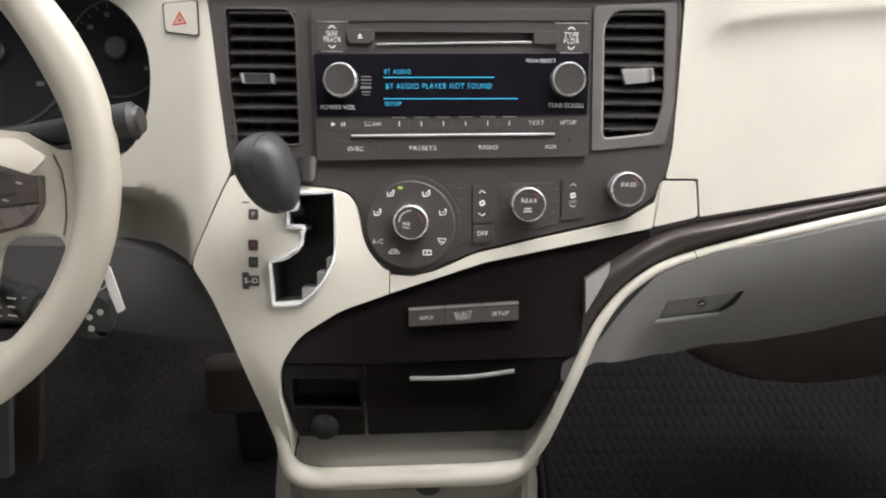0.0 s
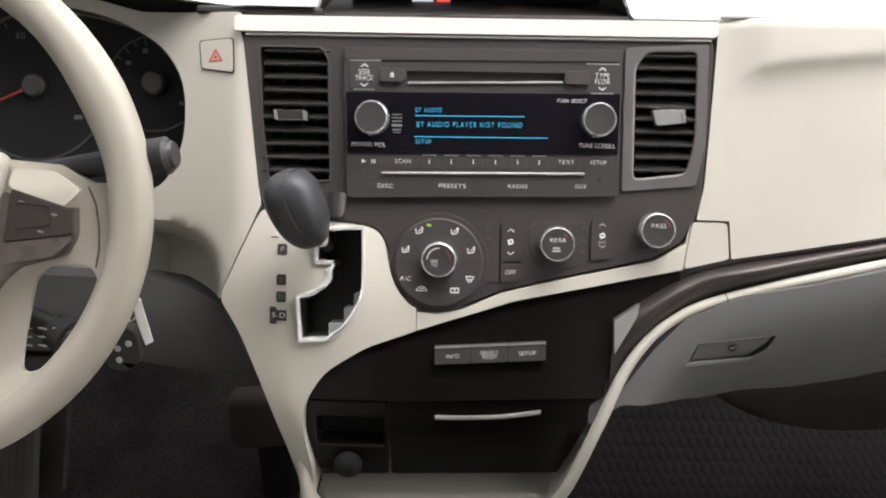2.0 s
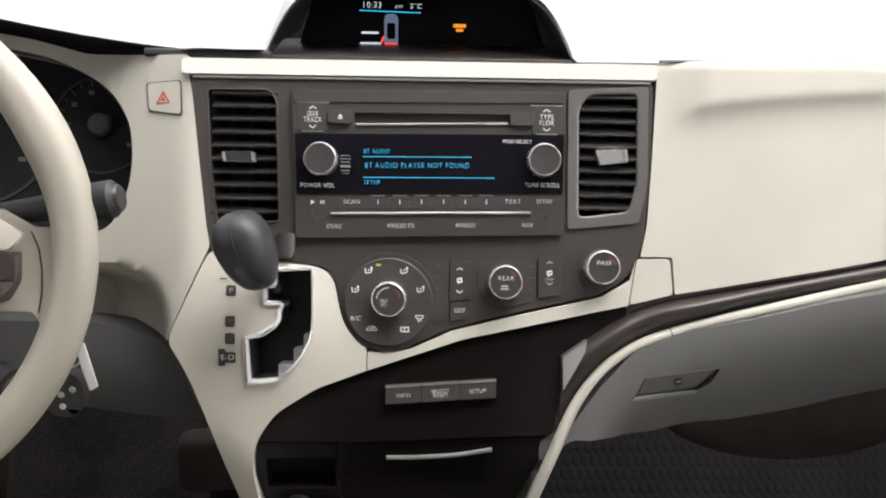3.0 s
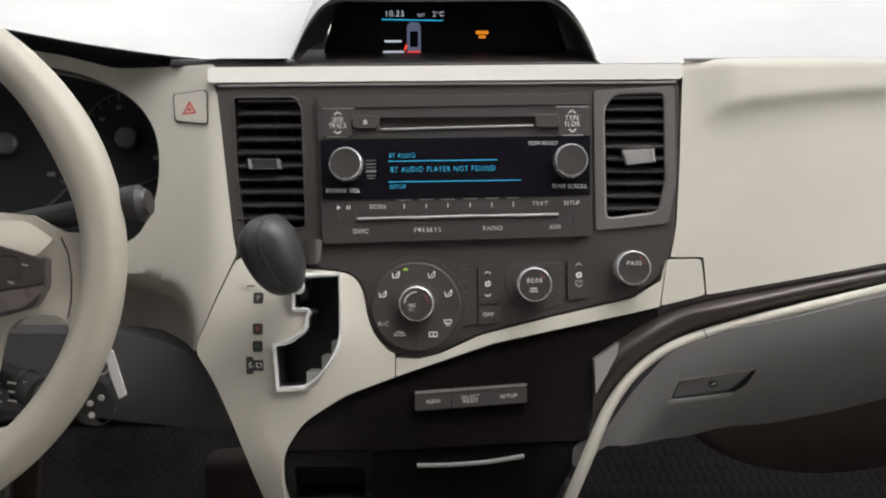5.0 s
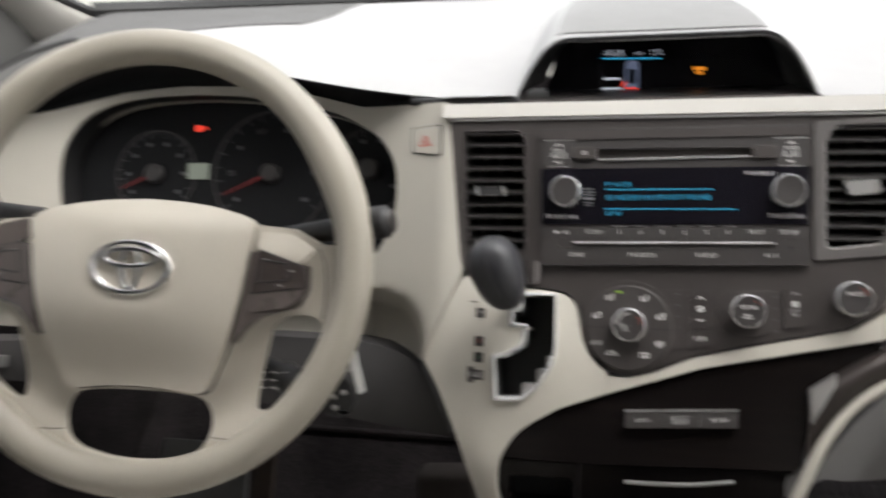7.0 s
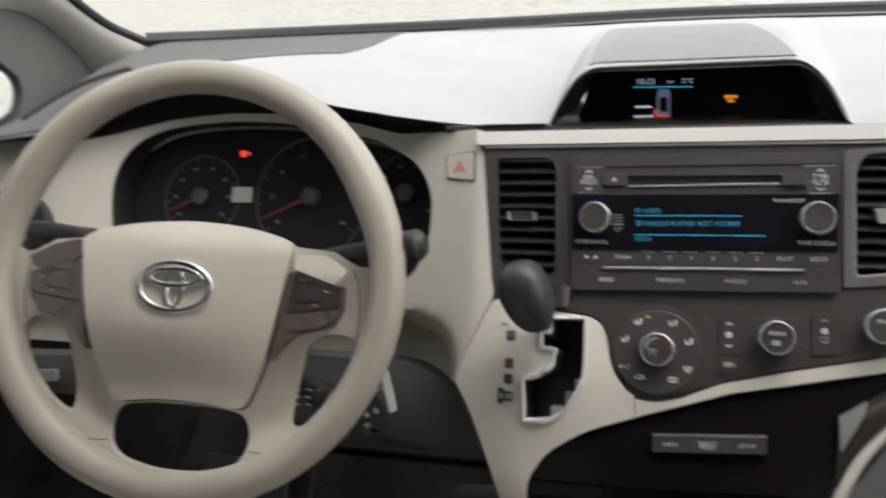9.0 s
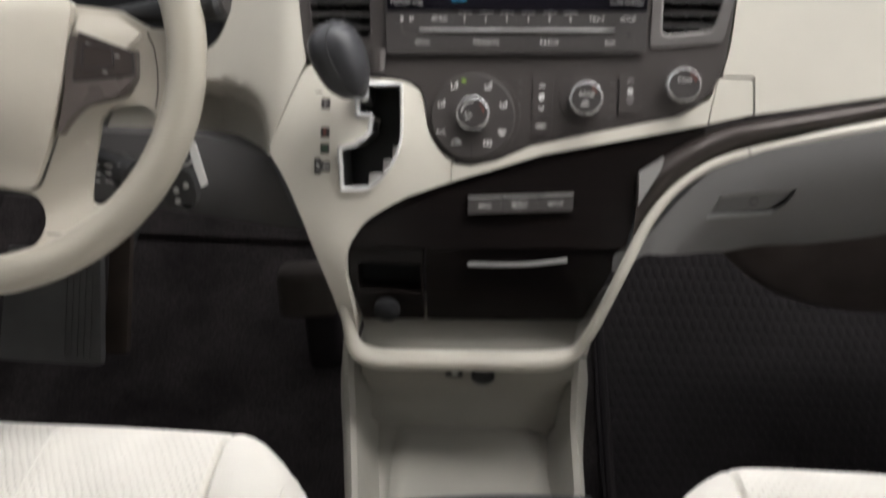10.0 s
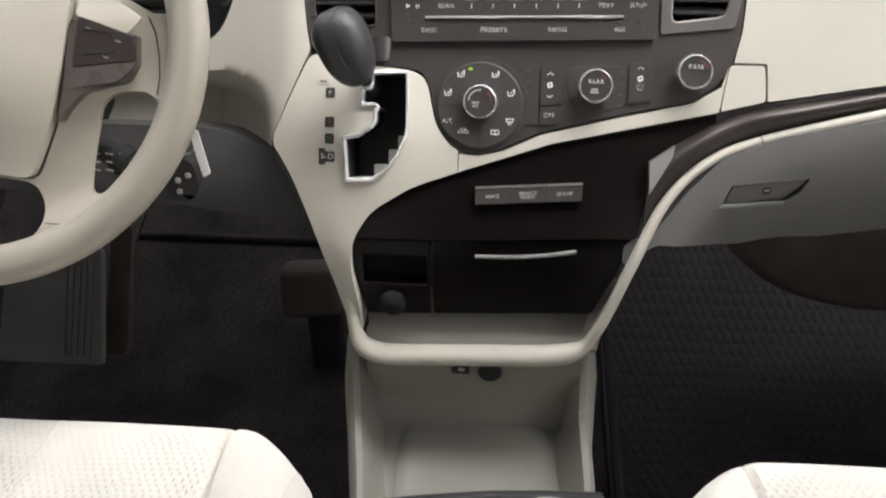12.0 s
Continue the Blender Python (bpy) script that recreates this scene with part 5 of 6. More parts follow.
def stalk(a, b, r, label):
    A, B = Vector(a), Vector(b)
    s = part("stalk", sweep([A, A.lerp(B, 0.5), A.lerp(B, 0.72), A.lerp(B, 0.97), B], [r * 0.55, r * 0.7, r * 0.95, r, r * 0.8], 18, up=(0, 0.3, 1)), BLACK, column, label)
    part("stalk_ring", sweep([A.lerp(B, 0.66), A.lerp(B, 0.72)], r * 0.98, 18, up=(0, 0.3, 1)), RADIOP, s, "ribbed grey ring")
    d = (B - A).normalized()
    part("stalk_end", sweep([B - d * 0.002, B + d * 0.003], [r * 0.82, r * 0.66], 18, up=(0, 0.3, 1)), RADIOP, s)
    return s


st = stalk((-0.345, 0.610, 0.764), (-0.234, 0.612, 0.781), 0.0150, "black wiper stalk with grey markings")
marks("stalk_print", [(-0.262, 0.0, 0.0065, 0.0016, 0), (-0.262, -0.004, 0.0065, 0.0016, 0), (-0.272, 0.002, 0.003, 0.003, 0)], plane_map((0, 0.596, 0.774), 15), 0.0, DIMINK, st)
stalk((-0.455, 0.610, 0.764), (-0.66, 0.60, 0.790), 0.0125, "black indicator stalk")
low_st = stalk((-0.370, 0.585, 0.650), (-0.318, 0.560, 0.640), 0.0150, "short black cruise stalk")
marks("stalk_print", [(-0.350 + 0.012 * k, 0.007 * j, 0.007, 0.0014, -8) for k in range(3) for j in range(3)], plane_map((0, 0.551, 0.640), 20), 0.0, DIMINK, low_st)

# ---- steering wheel ----
wheel = thing("steering_wheel", "beige four-spoke steering wheel with an oval chrome emblem", "steering wheel", WC)
R = 0.1955
ring, rr = [], []
for k in range(120):
    a = 2 * math.pi * k / 120
    grip = math.exp(-((math.degrees(a) - 28) / 14) ** 2) + math.exp(-((math.degrees(a) - 152) / 14) ** 2)
    inward = R - 0.0016 * grip
    ring.append(wm(inward * math.cos(a), inward * math.sin(a), 0.0))
    rr.append(0.0163 + 0.0022 * grip + 0.0007 * max(0.0, -math.sin(a)))
part("rim", sweep(ring, rr, 24, True, up=wm(0, 0, 1) - WC), RIMLEATHER, wheel, "smooth beige rim")
arc = [(R * math.cos(radians(a)), R * math.sin(radians(a))) for a in range(190, 351, 5)]
spokes = [(-0.188, 0.026), (-0.194, 0.0), *arc, (0.194, 0.0), (0.188, 0.026), (0.179, 0.020), (0.164, 0.020), (0.140, 0.033), (0.10, 0.036), (0.05, 0.040), (-0.05, 0.040), (-0.10, 0.036), (-0.140, 0.033), (-0.164, 0.020), (-0.179, 0.020)]
B_HALF = [(0.0, -0.118), (0.032, -0.1185), (0.061, -0.1225), (0.068, -0.134), (0.0695, -0.150), (0.066, -0.162), (0.056, -0.172), (0.025, -0.1795), (0.0, -0.1810)]
B_HOLE = rounded(B_HALF + [(-u, v) for u, v in B_HALF[-2:0:-1]], 0.010, 3)
R_HOLE = rounded([(0.120, -0.056), (0.134, -0.0445), (0.159, -0.0430), (0.168, -0.052), (0.167, -0.073), (0.154, -0.099), (0.135, -0.120), (0.117, -0.1315), (0.109, -0.1300), (0.111, -0.106), (0.117, -0.074)][::-1], 0.007, 3)
L_HOLE = [(-u, v) for u, v in R_HOLE][::-1]
dish = lambda u, v: 0.010 * smooth((-v - 0.03) / 0.08) * (1 - smooth((math.hypot(u, v) - 0.155) / 0.03))
dome = lambda u, v: -0.004 + 0.016 * (1 - smooth(math.hypot(u, v + 0.02) / 0.17)) - dish(u, v)
part("spokes", sheet(spokes, -0.018, -0.004, wm, [B_HOLE, R_HOLE, L_HOLE], dome, 0.012, clean=False), PADMAT, wheel, "beige moulded spokes", bevel=0.005)
for sgn in (-1, 1):
    part("spoke_seam", sweep([wm(sgn * u, v, -0.0038 + dome(u, v)) for u, v in ((0.161, 0.0165), (0.1665, 0.004), (0.1690, -0.014), (0.1690, -0.032), (0.1665, -0.046))], 0.0007, 6, up=(0, -1, 0)), PODMAT, wheel, "fine dark joint between spoke and rim")
for pts in (((-0.0912, -0.1567), (-0.0806, -0.1571), (-0.0702, -0.1567)), ((0.0912, -0.1567), (0.0806, -0.1571), (0.0702, -0.1567))):
    part("spoke_seam", sweep([wm(u, v, -0.0038 + dome(u, v)) for u, v in pts], 0.0006, 6, up=(0, -1, 0)), PODMAT, wheel, "fine dark joint between spoke and rim")
PAD_HALF = [(0.0, 0.0565), (0.035, 0.0545), (0.065, 0.0505), (0.092, 0.0435), (0.1055, 0.0365), (0.1015, 0.012), (0.0965, -0.022), (0.086, -0.068), (0.064, -0.1195), (0.030, -0.1145), (0.0, -0.1135)]
padl = rounded(PAD_HALF + [(-u, v) for u, v in PAD_HALF[-2:0:-1]], 0.010, 3)


def pad_dome(u, v):
    """A soft pillow; its top edge rolls away, and a shallow dish lies round the emblem."""
    q = ((abs(u) / 0.132) ** 3 + (abs(v + 0.03) / 0.106) ** 3) ** (1.3 / 3)
    roll = 0.9 * 0.0042 * math.log1p(math.exp((v - 0.036) / 0.0042))
    halo = 0.0022 * (1 - smooth((math.hypot(u / 0.0405, (v + 0.008) / 0.0275) - 0.85) / 0.35))
    return 0.016 * (1 - smooth(q)) - roll - halo - dish(u, v)


part("airbag_cover", sheet(padl, -0.01, 0.006, wm, crown=pad_dome, step=0.006), PADMAT, wheel, "beige airbag cover", bevel=0.004)
low_edge = [q for q in padl if q[1] < 0.012]
part("cover_gap", sweep([wm(u * 1.006, v * 1.006, -0.004 + dome(u, v) + 0.0003) for u, v in low_edge], 0.0011, 6, False, up=(0, -0.8, 0.6)), KNEE, wheel, "dark gap round the airbag cover")
EM = (0.0, -0.008)
ez = 0.0235
emb = part("emblem", sheet(ellipse(*EM, 0.0372, 0.0245), ez - 0.004, ez, wm, [ellipse(*EM, 0.0320, 0.0197)]), CHROME, wheel, "oval chrome emblem", bevel=0.0012)
part("emblem_oval", sheet(ellipse(0, EM[1] + 0.0085, 0.0265, 0.0098), ez - 0.003, ez, wm, [ellipse(0, EM[1] + 0.0085, 0.0214, 0.0056)]), CHROME, emb, bevel=0.0008)
part("emblem_bar", sheet(ellipse(0, EM[1] - 0.001, 0.0100, 0.0198), ez - 0.003, ez, wm, [ellipse(0, EM[1] - 0.001, 0.0056, 0.0160)]), CHROME, emb, bevel=0.0008)
for sgn in (-1, 1):
    side_of = lambda pts: [(sgn * u, v) for u, v in pts][::sgn]
    pod = rounded(side_of([(0.1040, 0.012), (0.146, -0.002), (0.1545, 0.002), (0.1545, -0.022), (0.146, -0.037), (0.112, -0.047), (0.099, -0.060), (0.090, -0.073), (0.0965, -0.040), (0.1000, -0.012)]), 0.004, 3)
    p = part("switch_pod", sheet(pod, -0.012, 0.004, wm, crown=lambda u, v: 0.004 * (1 - smooth((abs(u) - 0.10) / 0.05)), step=0.012), PODMAT, wheel, "grey-brown switch pod", bevel=0.002)
    sw = part("switch", sheet(rounded(side_of([(0.1045, -0.026), (0.1535, -0.0190), (0.1525, -0.001), (0.147, 0.0005), (0.1105, 0.0125)]), 0.003), 0.002, 0.0085, wm), PODGLOSS if sgn > 0 else PODMAT, p, "glossy push switch", bevel=0.0012)
    for loop, top in (([(0.1045, -0.0265), (0.1540, -0.0195), (0.1530, -0.0008), (0.147, 0.0010), (0.1105, 0.0130)], 0.0078), ([(0.1120, -0.0165), (0.1380, -0.0130), (0.1370, 0.0015), (0.1135, 0.0040)], 0.0086)):
        part("switch_groove", sweep([wm(u, v, top) for u, v in rounded(side_of(loop), 0.002)], 0.0006, 6, True, up=(0, -0.9, 0.4)), BLACK, sw, "dark joint round the switch")
    for du, dv in ((0.118, 0.004), (0.141, -0.005), (0.131, -0.018)):
        marks("switch_mark", [(sgn * du, dv, 0.0045, 0.0014, -14 * sgn)], wm, 0.0087, PODINK, sw)
    part("switch", sheet(rounded(side_of([(0.1015, -0.0440), (0.140, -0.0370), (0.1530, -0.0250), (0.1535, -0.0205), (0.1043, -0.0275)]), 0.002), 0.002, 0.0080, wm), PODMAT, p, "small push switch", bevel=0.001)
    part("pod_top", sheet(rounded(side_of([(0.1065, 0.0150), (0.148, 0.0015), (0.160, 0.0140), (0.139, 0.0275), (0.1095, 0.0345)]), 0.004), 0.000, 0.0070, wm, crown=lambda u, v: -0.008 * smooth((v - 0.008) / 0.026), step=0.006), PADMAT if sgn > 0 else PODMAT, p, "smooth cap of the switch pod", bevel=0.0012)

# ---- keys in the ignition ----
keys = thing("key_bunch", "car keys with a black remote fob and a white card tag", "keys", (-0.285, 0.60, 0.60))
km = plane_map((-0.285, 0.600, 0.640), 5)
part("ignition_lock", lathe([(0.014, -0.02), (0.014, 0.004), (0.009, 0.006)], 28, frame_on(km, -0.010, 0.025, 0.0)), BLACK, keys)
part("key_blade_head", sheet(rounded([(-0.016, 0.000), (0.000, 0.000), (0.002, 0.026), (-0.014, 0.030)], 0.005), -0.003, 0.003, km), BLACK, keys, "black key head", bevel=0.001)
fob = part("remote_fob", sheet(rounded([(-0.026, -0.048), (-0.006, -0.052), (0.006, -0.040), (0.004, -0.012), (-0.012, -0.006), (-0.024, -0.018)], 0.008, 4), -0.006, 0.006, km), BLACK, keys, "black remote fob", bevel=0.002)
for u, v, m in ((-0.0150, -0.0150, REDINK), (-0.0130, -0.0290, DIMINK), (-0.0030, -0.0240, DIMINK), (-0.0130, -0.0400, DIMINK)):
    part("fob_button", lathe([(0.0028, 0), (0.0028, 0.0010), (0.0018, 0.0013)], 18, frame_on(km, u, v, 0.006)), m, fob)
part("card_tag", sheet(rounded([(0.0035, 0.022), (0.0115, 0.0180), (0.0180, -0.022), (0.0110, -0.026), (0.0065, -0.005)], 0.001), 0.004, 0.005, km), TAGMAT, keys, "white card tag")
part("key_ring", sweep([km(-0.003 + 0.010 * math.cos(a), 0.006 + 0.010 * math.sin(a), 0.004) for a in (2 * math.pi * k / 24 for k in range(24))], 0.0008, 6, True, up=(0, 1, 0)), SATIN, keys, "steel ring")

# ---- pedals ----
def pedal(label, x0, x1, y, z, h, tilt, ribs, m=PEDAL):
    p = thing("pedal", label, "pedal", ((x0 + x1) / 2, y, z), "pedals")
    to = plane_map(((x0 + x1) / 2, y, z), tilt)
    w = (x1 - x0) / 2
    pd = part("pedal_pad", sheet(rounded([(-w, 0), (w, 0), (w * 0.9, h), (-w * 0.9, h)], 0.008), -0.008, 0.006, to), m, p, bevel=0.002)
    for k in range(ribs):
        u = w * 0.9 - 0.012 - 0.010 * k
        part("rib", sheet(rounded(rect(u - 0.0022, u + 0.0022, 0.012, h - 0.012), 0.001), 0.005, 0.0085, to), m, pd)
    part("pedal_arm", sweep([to(0, h * 0.7, -0.008), to(0.0, h + 0.08, -0.10), to(0, h + 0.2, -0.14)], 0.008, 10), BLACK, p, "black pedal arm")
    return p


pedal("wide grey ribbed brake pedal", -0.762, -0.598, 0.862, 0.158, 0.175, 32, 5)
pedal("narrow brown-edged accelerator pedal", -0.612, -0.576, 0.90, 0.150, 0.20, 32, 0, PEDALBROWN)


# ---- storage bin and centre console ----
console = thing("center_console", "cream floor console with twin cup holders and a charcoal lid", "console", (0.0, 0.30, 0.0))
CY = 6.8
cz = level_map((0.0027, 0.3985, 0.37), CY)
CUP_L, CUP_R, CR = (-0.0500, 0.0115), (0.0520, 0.0115), 0.0475


def two_cups(r, n=40):
    """The joined outline of both cups with a neck between them."""
    out = []
    half = math.asin(0.019 / r)
    for c, a0, a1 in ((CUP_R, -math.pi + half, math.pi - half), (CUP_L, half, 2 * math.pi - half)):
        for k in range(n + 1):
            a = a0 + (a1 - a0) * k / n
            out.append((c[0] + r * math.cos(a), c[1] + r * math.sin(a)))
    return out


top_plate = rounded([(-0.104, 0.060), (-0.05, 0.066), (0.05, 0.066), (0.104, 0.060), (0.1065, -0.0560), (-0.1065, -0.0560)], 0.004, 4)
CUPS = two_cups(CR)
cup_crown = lambda u, v: -0.006 * smooth((v + 0.02) / 0.09) ** 1.4 if v > -0.02 else 0.0
part("cup_plate", sheet(top_plate, -0.030, 0.004, cz, [CUPS], crown=cup_crown, step=0.010), CONSOLE, console, "satin charcoal cup holder plate", bevel=0.002)
part("cup_ring", sweep([cz(u, v, 0.0044 + cup_crown(u, v)) for u, v in CUPS], 0.0007, 8, True), SATIN, console, "thin bright ring")
wells = part("cup_well", grid(lambda i, d: cz(*[c * 1.0 for c in CUPS[int(i) % len(CUPS)]], 0.002 + cup_crown(*CUPS[int(i) % len(CUPS)]) - d), range(len(CUPS) + 1), steps(0.0, 0.075, 4)), DIALMAT, console, "deep black twin cup well")
part("well_floor", sheet(two_cups(CR + 0.001), -0.078, -0.073, cz), DIALMAT, wells)
for c in (CUP_L, CUP_R):
    part("well_step", sheet(ellipse(*c, CR + 0.001, CR + 0.001), -0.073, -0.040, cz, [ellipse(c[0], c[1], CR * 0.80, CR * 0.80)]), DIALMAT, wells, bevel=0.002)
for c, a0 in ((CUP_R, -155), (CUP_L, 25)):
    part("cup_lip", sweep([cz(c[0] + 0.0462 * math.cos(radians(a0 + k)), c[1] + 0.0462 * math.sin(radians(a0 + k)), -0.004 + cup_crown(*c)) for k in range(0, 311, 10)], 0.0006, 8), FRAMEMAT, wells, "second thin ring inside the cup")
part("front_edge", sweep([cz(u, 0.060 + 0.006 * (1 - (u / 0.104) ** 2), -0.009) for u in steps(-0.103, 0.103, 16)], 0.0075, 10), BLACK, console, "black rolled front edge")
part("lid_catch", sheet(rounded([(-0.0305, -0.0460), (0.0305, -0.0460), (0.0270, -0.0385), (-0.0270, -0.0385)], 0.0015), 0.002, 0.0065, cz), CHROME, console, "bright silver lid catch", bevel=0.0025)
lid = rounded([(-0.1065, -0.0580), (0.1065, -0.0580), (0.108, -0.46), (-0.108, -0.46)], 0.005, 4)
TRAY = rounded([(-0.0950, -0.0735), (0.0950, -0.0735), (0.0960, -0.44), (-0.0960, -0.44)], 0.006, 4)
TRAY2 = rounded([(-0.0885, -0.0800), (0.0885, -0.0800), (0.0890, -0.43), (-0.0890, -0.43)], 0.006, 4)
ld = part("console_lid", sheet(lid, -0.03, 0.004, cz, [TRAY]), CONSOLE, console, "satin charcoal lid with a sunk tray", bevel=0.002)
part("tray_step", sheet(TRAY, -0.02, -0.002, cz, [TRAY2]), RADIOP, ld, bevel=0.0015)
part("tray_floor", sheet(TRAY2, -0.02, -0.007, cz), RADIOP, ld)


def shell_side(sgn):
    f = lambda t, d: cz(sgn * (0.1072 + 0.0020 * t + (0.016 + 0.028 * t) * smooth(d / 0.05) - 0.004 * d), 0.066 - 0.53 * t, 0.004 - 0.36 * d - 0.030 * smooth((0.10 - t) / 0.10) * smooth(d / 0.10) - 0.022 * smooth((0.045 - t) / 0.045))
    return grid(f, steps(0, 1, 24), [0, 0.01, 0.02, 0.04, 0.07, 0.12, 0.25, 0.5, 1.0], (-sgn * 0.006, 0, -0.002))


part("shell_side", shell_side(-1), BEIGE, console, "cream side shell")
part("shell_side", shell_side(1), BEIGE, console, "cream side shell")
part("shell_front", grid(lambda u, d: cz(u * (1 + 0.02 * d), 0.062 + 0.004 * (1 - (u / 0.11) ** 2), -0.028 - d), steps(-0.112, 0.112, 8), steps(0, 0.31, 6), (0, 0.006, 0)), BEIGE, console, "cream front face")

storage = thing("storage_bin", "open stone grey storage bin between dashboard and console", "storage bin", (-0.03, 0.58, 0.0))


def bin_skin(i, v):
    """Across i from the outer left over the floor to the outer right; v from the console to the dash."""
    y = 0.455 + 0.235 * v
    cx = -0.019 - 0.017 * smooth(v)
    w = 0.108 + 0.026 * v
    rimz = 0.325 - 0.015 * v + 0.07 * smooth((v - 0.72) / 0.28)
    fl = 0.245 + 0.012 * v + 0.10 * smooth((v - 0.90) / 0.10)
    prof = [(-1.06, 0.02), (-1.05, rimz - 0.06), (-1.0, rimz - 0.008), (-0.96, rimz), (-0.91, rimz - 0.004), (-0.87, rimz - 0.02), (-0.80, fl + 0.012), (-0.74, fl), (0, fl + 0.004), (0.74, fl), (0.80, fl + 0.012), (0.87, rimz - 0.02), (0.91, rimz - 0.004), (0.96, rimz), (1.0, rimz - 0.008), (1.05, rimz - 0.06), (1.06, 0.02)]
    x, z = prof[int(i)]
    return (cx + x * (w + 0.006), y + 0.055 * (x * w) * 0.6, z)


part("bin_tray", grid(bin_skin, range(17), steps(0, 1, 22)), BINMAT, storage, "grey-cream moulded tray")
part("bin_mat", sheet(rounded([(-0.090, -0.14), (0.096, -0.14), (0.088, 0.052), (-0.084, 0.052)], 0.034, 8), -0.01, 0.009, level_map((-0.028, 0.624, 0.2545), 5.0), crown=lambda u, v: -0.009 * smooth((abs(u) - 0.070) / 0.022) - 0.009 * smooth((v - 0.034) / 0.018), step=0.006), BINMAT, storage, "stone grey raised floor pad")
back_map2 = plane_map((-0.03, 0.668, 0.33), -12)
bw = part("bin_wall", sheet(rounded([(-0.125, -0.085), (0.125, -0.085), (0.118, 0.065), (-0.122, 0.065)], 0.012, 4), -0.02, 0.0, back_map2, crown=lambda u, v: 0.02 * smooth((-0.02 - v) / 0.07), step=0.015), BINMAT, storage, "stone grey upright wall with sockets")
js = part("audio_jack", sheet(rounded(rect(-0.0250, -0.0050, 0.0115, 0.0265), 0.001), -0.004, 0.0025, back_map2), BLACK, bw, "small black audio socket", bevel=0.0006)
marks("jack_label", [(-0.0140, 0.0190, 0.007, 0.005, 0)], back_map2, 0.0027, SATIN, js)
part("power_socket", lathe([(0.0135, -0.002), (0.0135, 0.004), (0.0115, 0.006), (0.004, 0.0055)], 30, frame_on(back_map2, 0.0180, 0.0160, 0.0)), BLACK, bw, "round black power socket cap")


# ---- front seats ----
def car_seat(sgn, label, seam_front, seam_back):
    cx, half = sgn * 0.452 - 0.004, 0.326
    seat = thing("bucket_seat", label, "seat", (cx, 0.15, 0.0), "front seats")

    def seam(v):
        return seam_front + (seam_back - seam_front) * smooth((v - 0.45) / 0.55)

    def cushion(q, v):
        """q across -1..1 (the seam lies at 0.665), v from the front foot over the top to the back."""
        k = abs(q)
        u = math.copysign(k / 0.665 * seam(v) if k < 0.665 else seam(v) + (k - 0.665) / 0.335 * (1 - seam(v)), q)
        x = cx + u * half
        r = abs(u)
        front = 0.510 + 0.02 * (x - cx) * (sgn > 0) - 0.012 * r**3 - 0.085 * smooth((r - 0.66) / 0.40) - 0.045 * smooth((r - 0.92) / 0.08)
        if v < 0.3:
            t = v / 0.3
            y, z = front - 0.008 * (1 - t), 0.10 + 0.26 * t
        elif v < 0.5:
            t = (v - 0.3) / 0.2 * math.pi / 2
            y, z = front - 0.055 * (1 - math.cos(t)), 0.36 + 0.062 * math.sin(t)
        else:
            t = (v - 0.5) / 0.5
            y, z = front - 0.055 - 0.45 * t, 0.422 - 0.045 * smooth(t)
        bolster = smooth((r - seam(v) + 0.02) / 0.14) * (1 - smooth((r - 0.86) / 0.14))
        top = smooth((v - 0.3) / 0.2)
        z += top * (0.011 * bolster - 0.010 * (1 - smooth(r / 0.6)))
        z -= top * 0.008 * math.exp(-(((r - seam(v)) / 0.009) ** 2))
        z -= (0.075 * smooth((r - 0.80) / 0.20) ** 1.8) * top
        z += top * (0.0022 * math.sin(9 * x + 3) * math.sin(17 * y + 1) + 0.0012 * math.sin(31 * x - 23 * y))
        x -= math.copysign(0.02 * smooth((r - 0.9) / 0.1), u) * (1 - 0.6 * top)
        return (x, y, z)

    us = sorted(set([round(v, 3) for v in steps(-1, 1, 60)] + [0.65, 0.665, 0.68, -0.65, -0.665, -0.68]))
    part("cushion", grid(cushion, [u for u in us if abs(u) <= 0.666], steps(0, 1, 44), (0, 0, -0.004)), FABRIC, seat, "cream dotted cloth cushion")
    for s in (-1, 1):
        part("bolster", grid(cushion, [u for u in us if 0.664 <= s * u], steps(0, 1, 44), (0, 0, -0.004)), CLOTH, seat, "plain cream cloth bolster")
        part("seam", sweep([Vector(cushion(s * 0.665, v)) + Vector((0, 0, 0.0015)) for v in steps(0.32, 1, 30)], 0.0006, 6), CLOTH, seat, "sewn seam line")
    for s in (-1, 1):
        part("side_piping", sweep([Vector(cushion(s * 0.875, v)) + Vector((0, 0, -0.0002)) for v in steps(0.30, 1, 30)], 0.0009, 6), CLOTH, seat)
    part("piping", sweep([Vector(cushion(-sgn * (0.12 + 0.05 * v), v)) + Vector((0, 0, 0.0003)) for v in steps(0.42, 1, 24)], 0.0011, 6), CLOTH, seat)
    # backrest and headrest are out of view, added to block light from behind
    lean = pose(cx, -0.085, 0.385, 19, 0, 0)

    def backrest(q, t):
        """q across -1..1, t once round the section: front face, top, rear face, foot."""
        r = abs(q)
        a = 2 * math.pi * t
        up = 0.31 + math.copysign(abs(math.sin(a)) ** 0.45, math.sin(a)) * (0.325 - 0.05 * r**4)
        deep = math.copysign(abs(math.cos(a)) ** 0.5, math.cos(a)) * 0.062 * (1 - 0.35 * r**6)
        wing = 0.028 * smooth((r - 0.62) / 0.22) * (math.cos(a) > 0)
        return lean @ Vector((q * (0.255 - 0.03 * smooth((up - 0.40) / 0.25)), deep + wing - 0.045, up))

    part("backrest", grid(backrest, steps(-1, 1, 24), steps(0, 1, 40)), FABRIC, seat, "cream dotted cloth backrest")
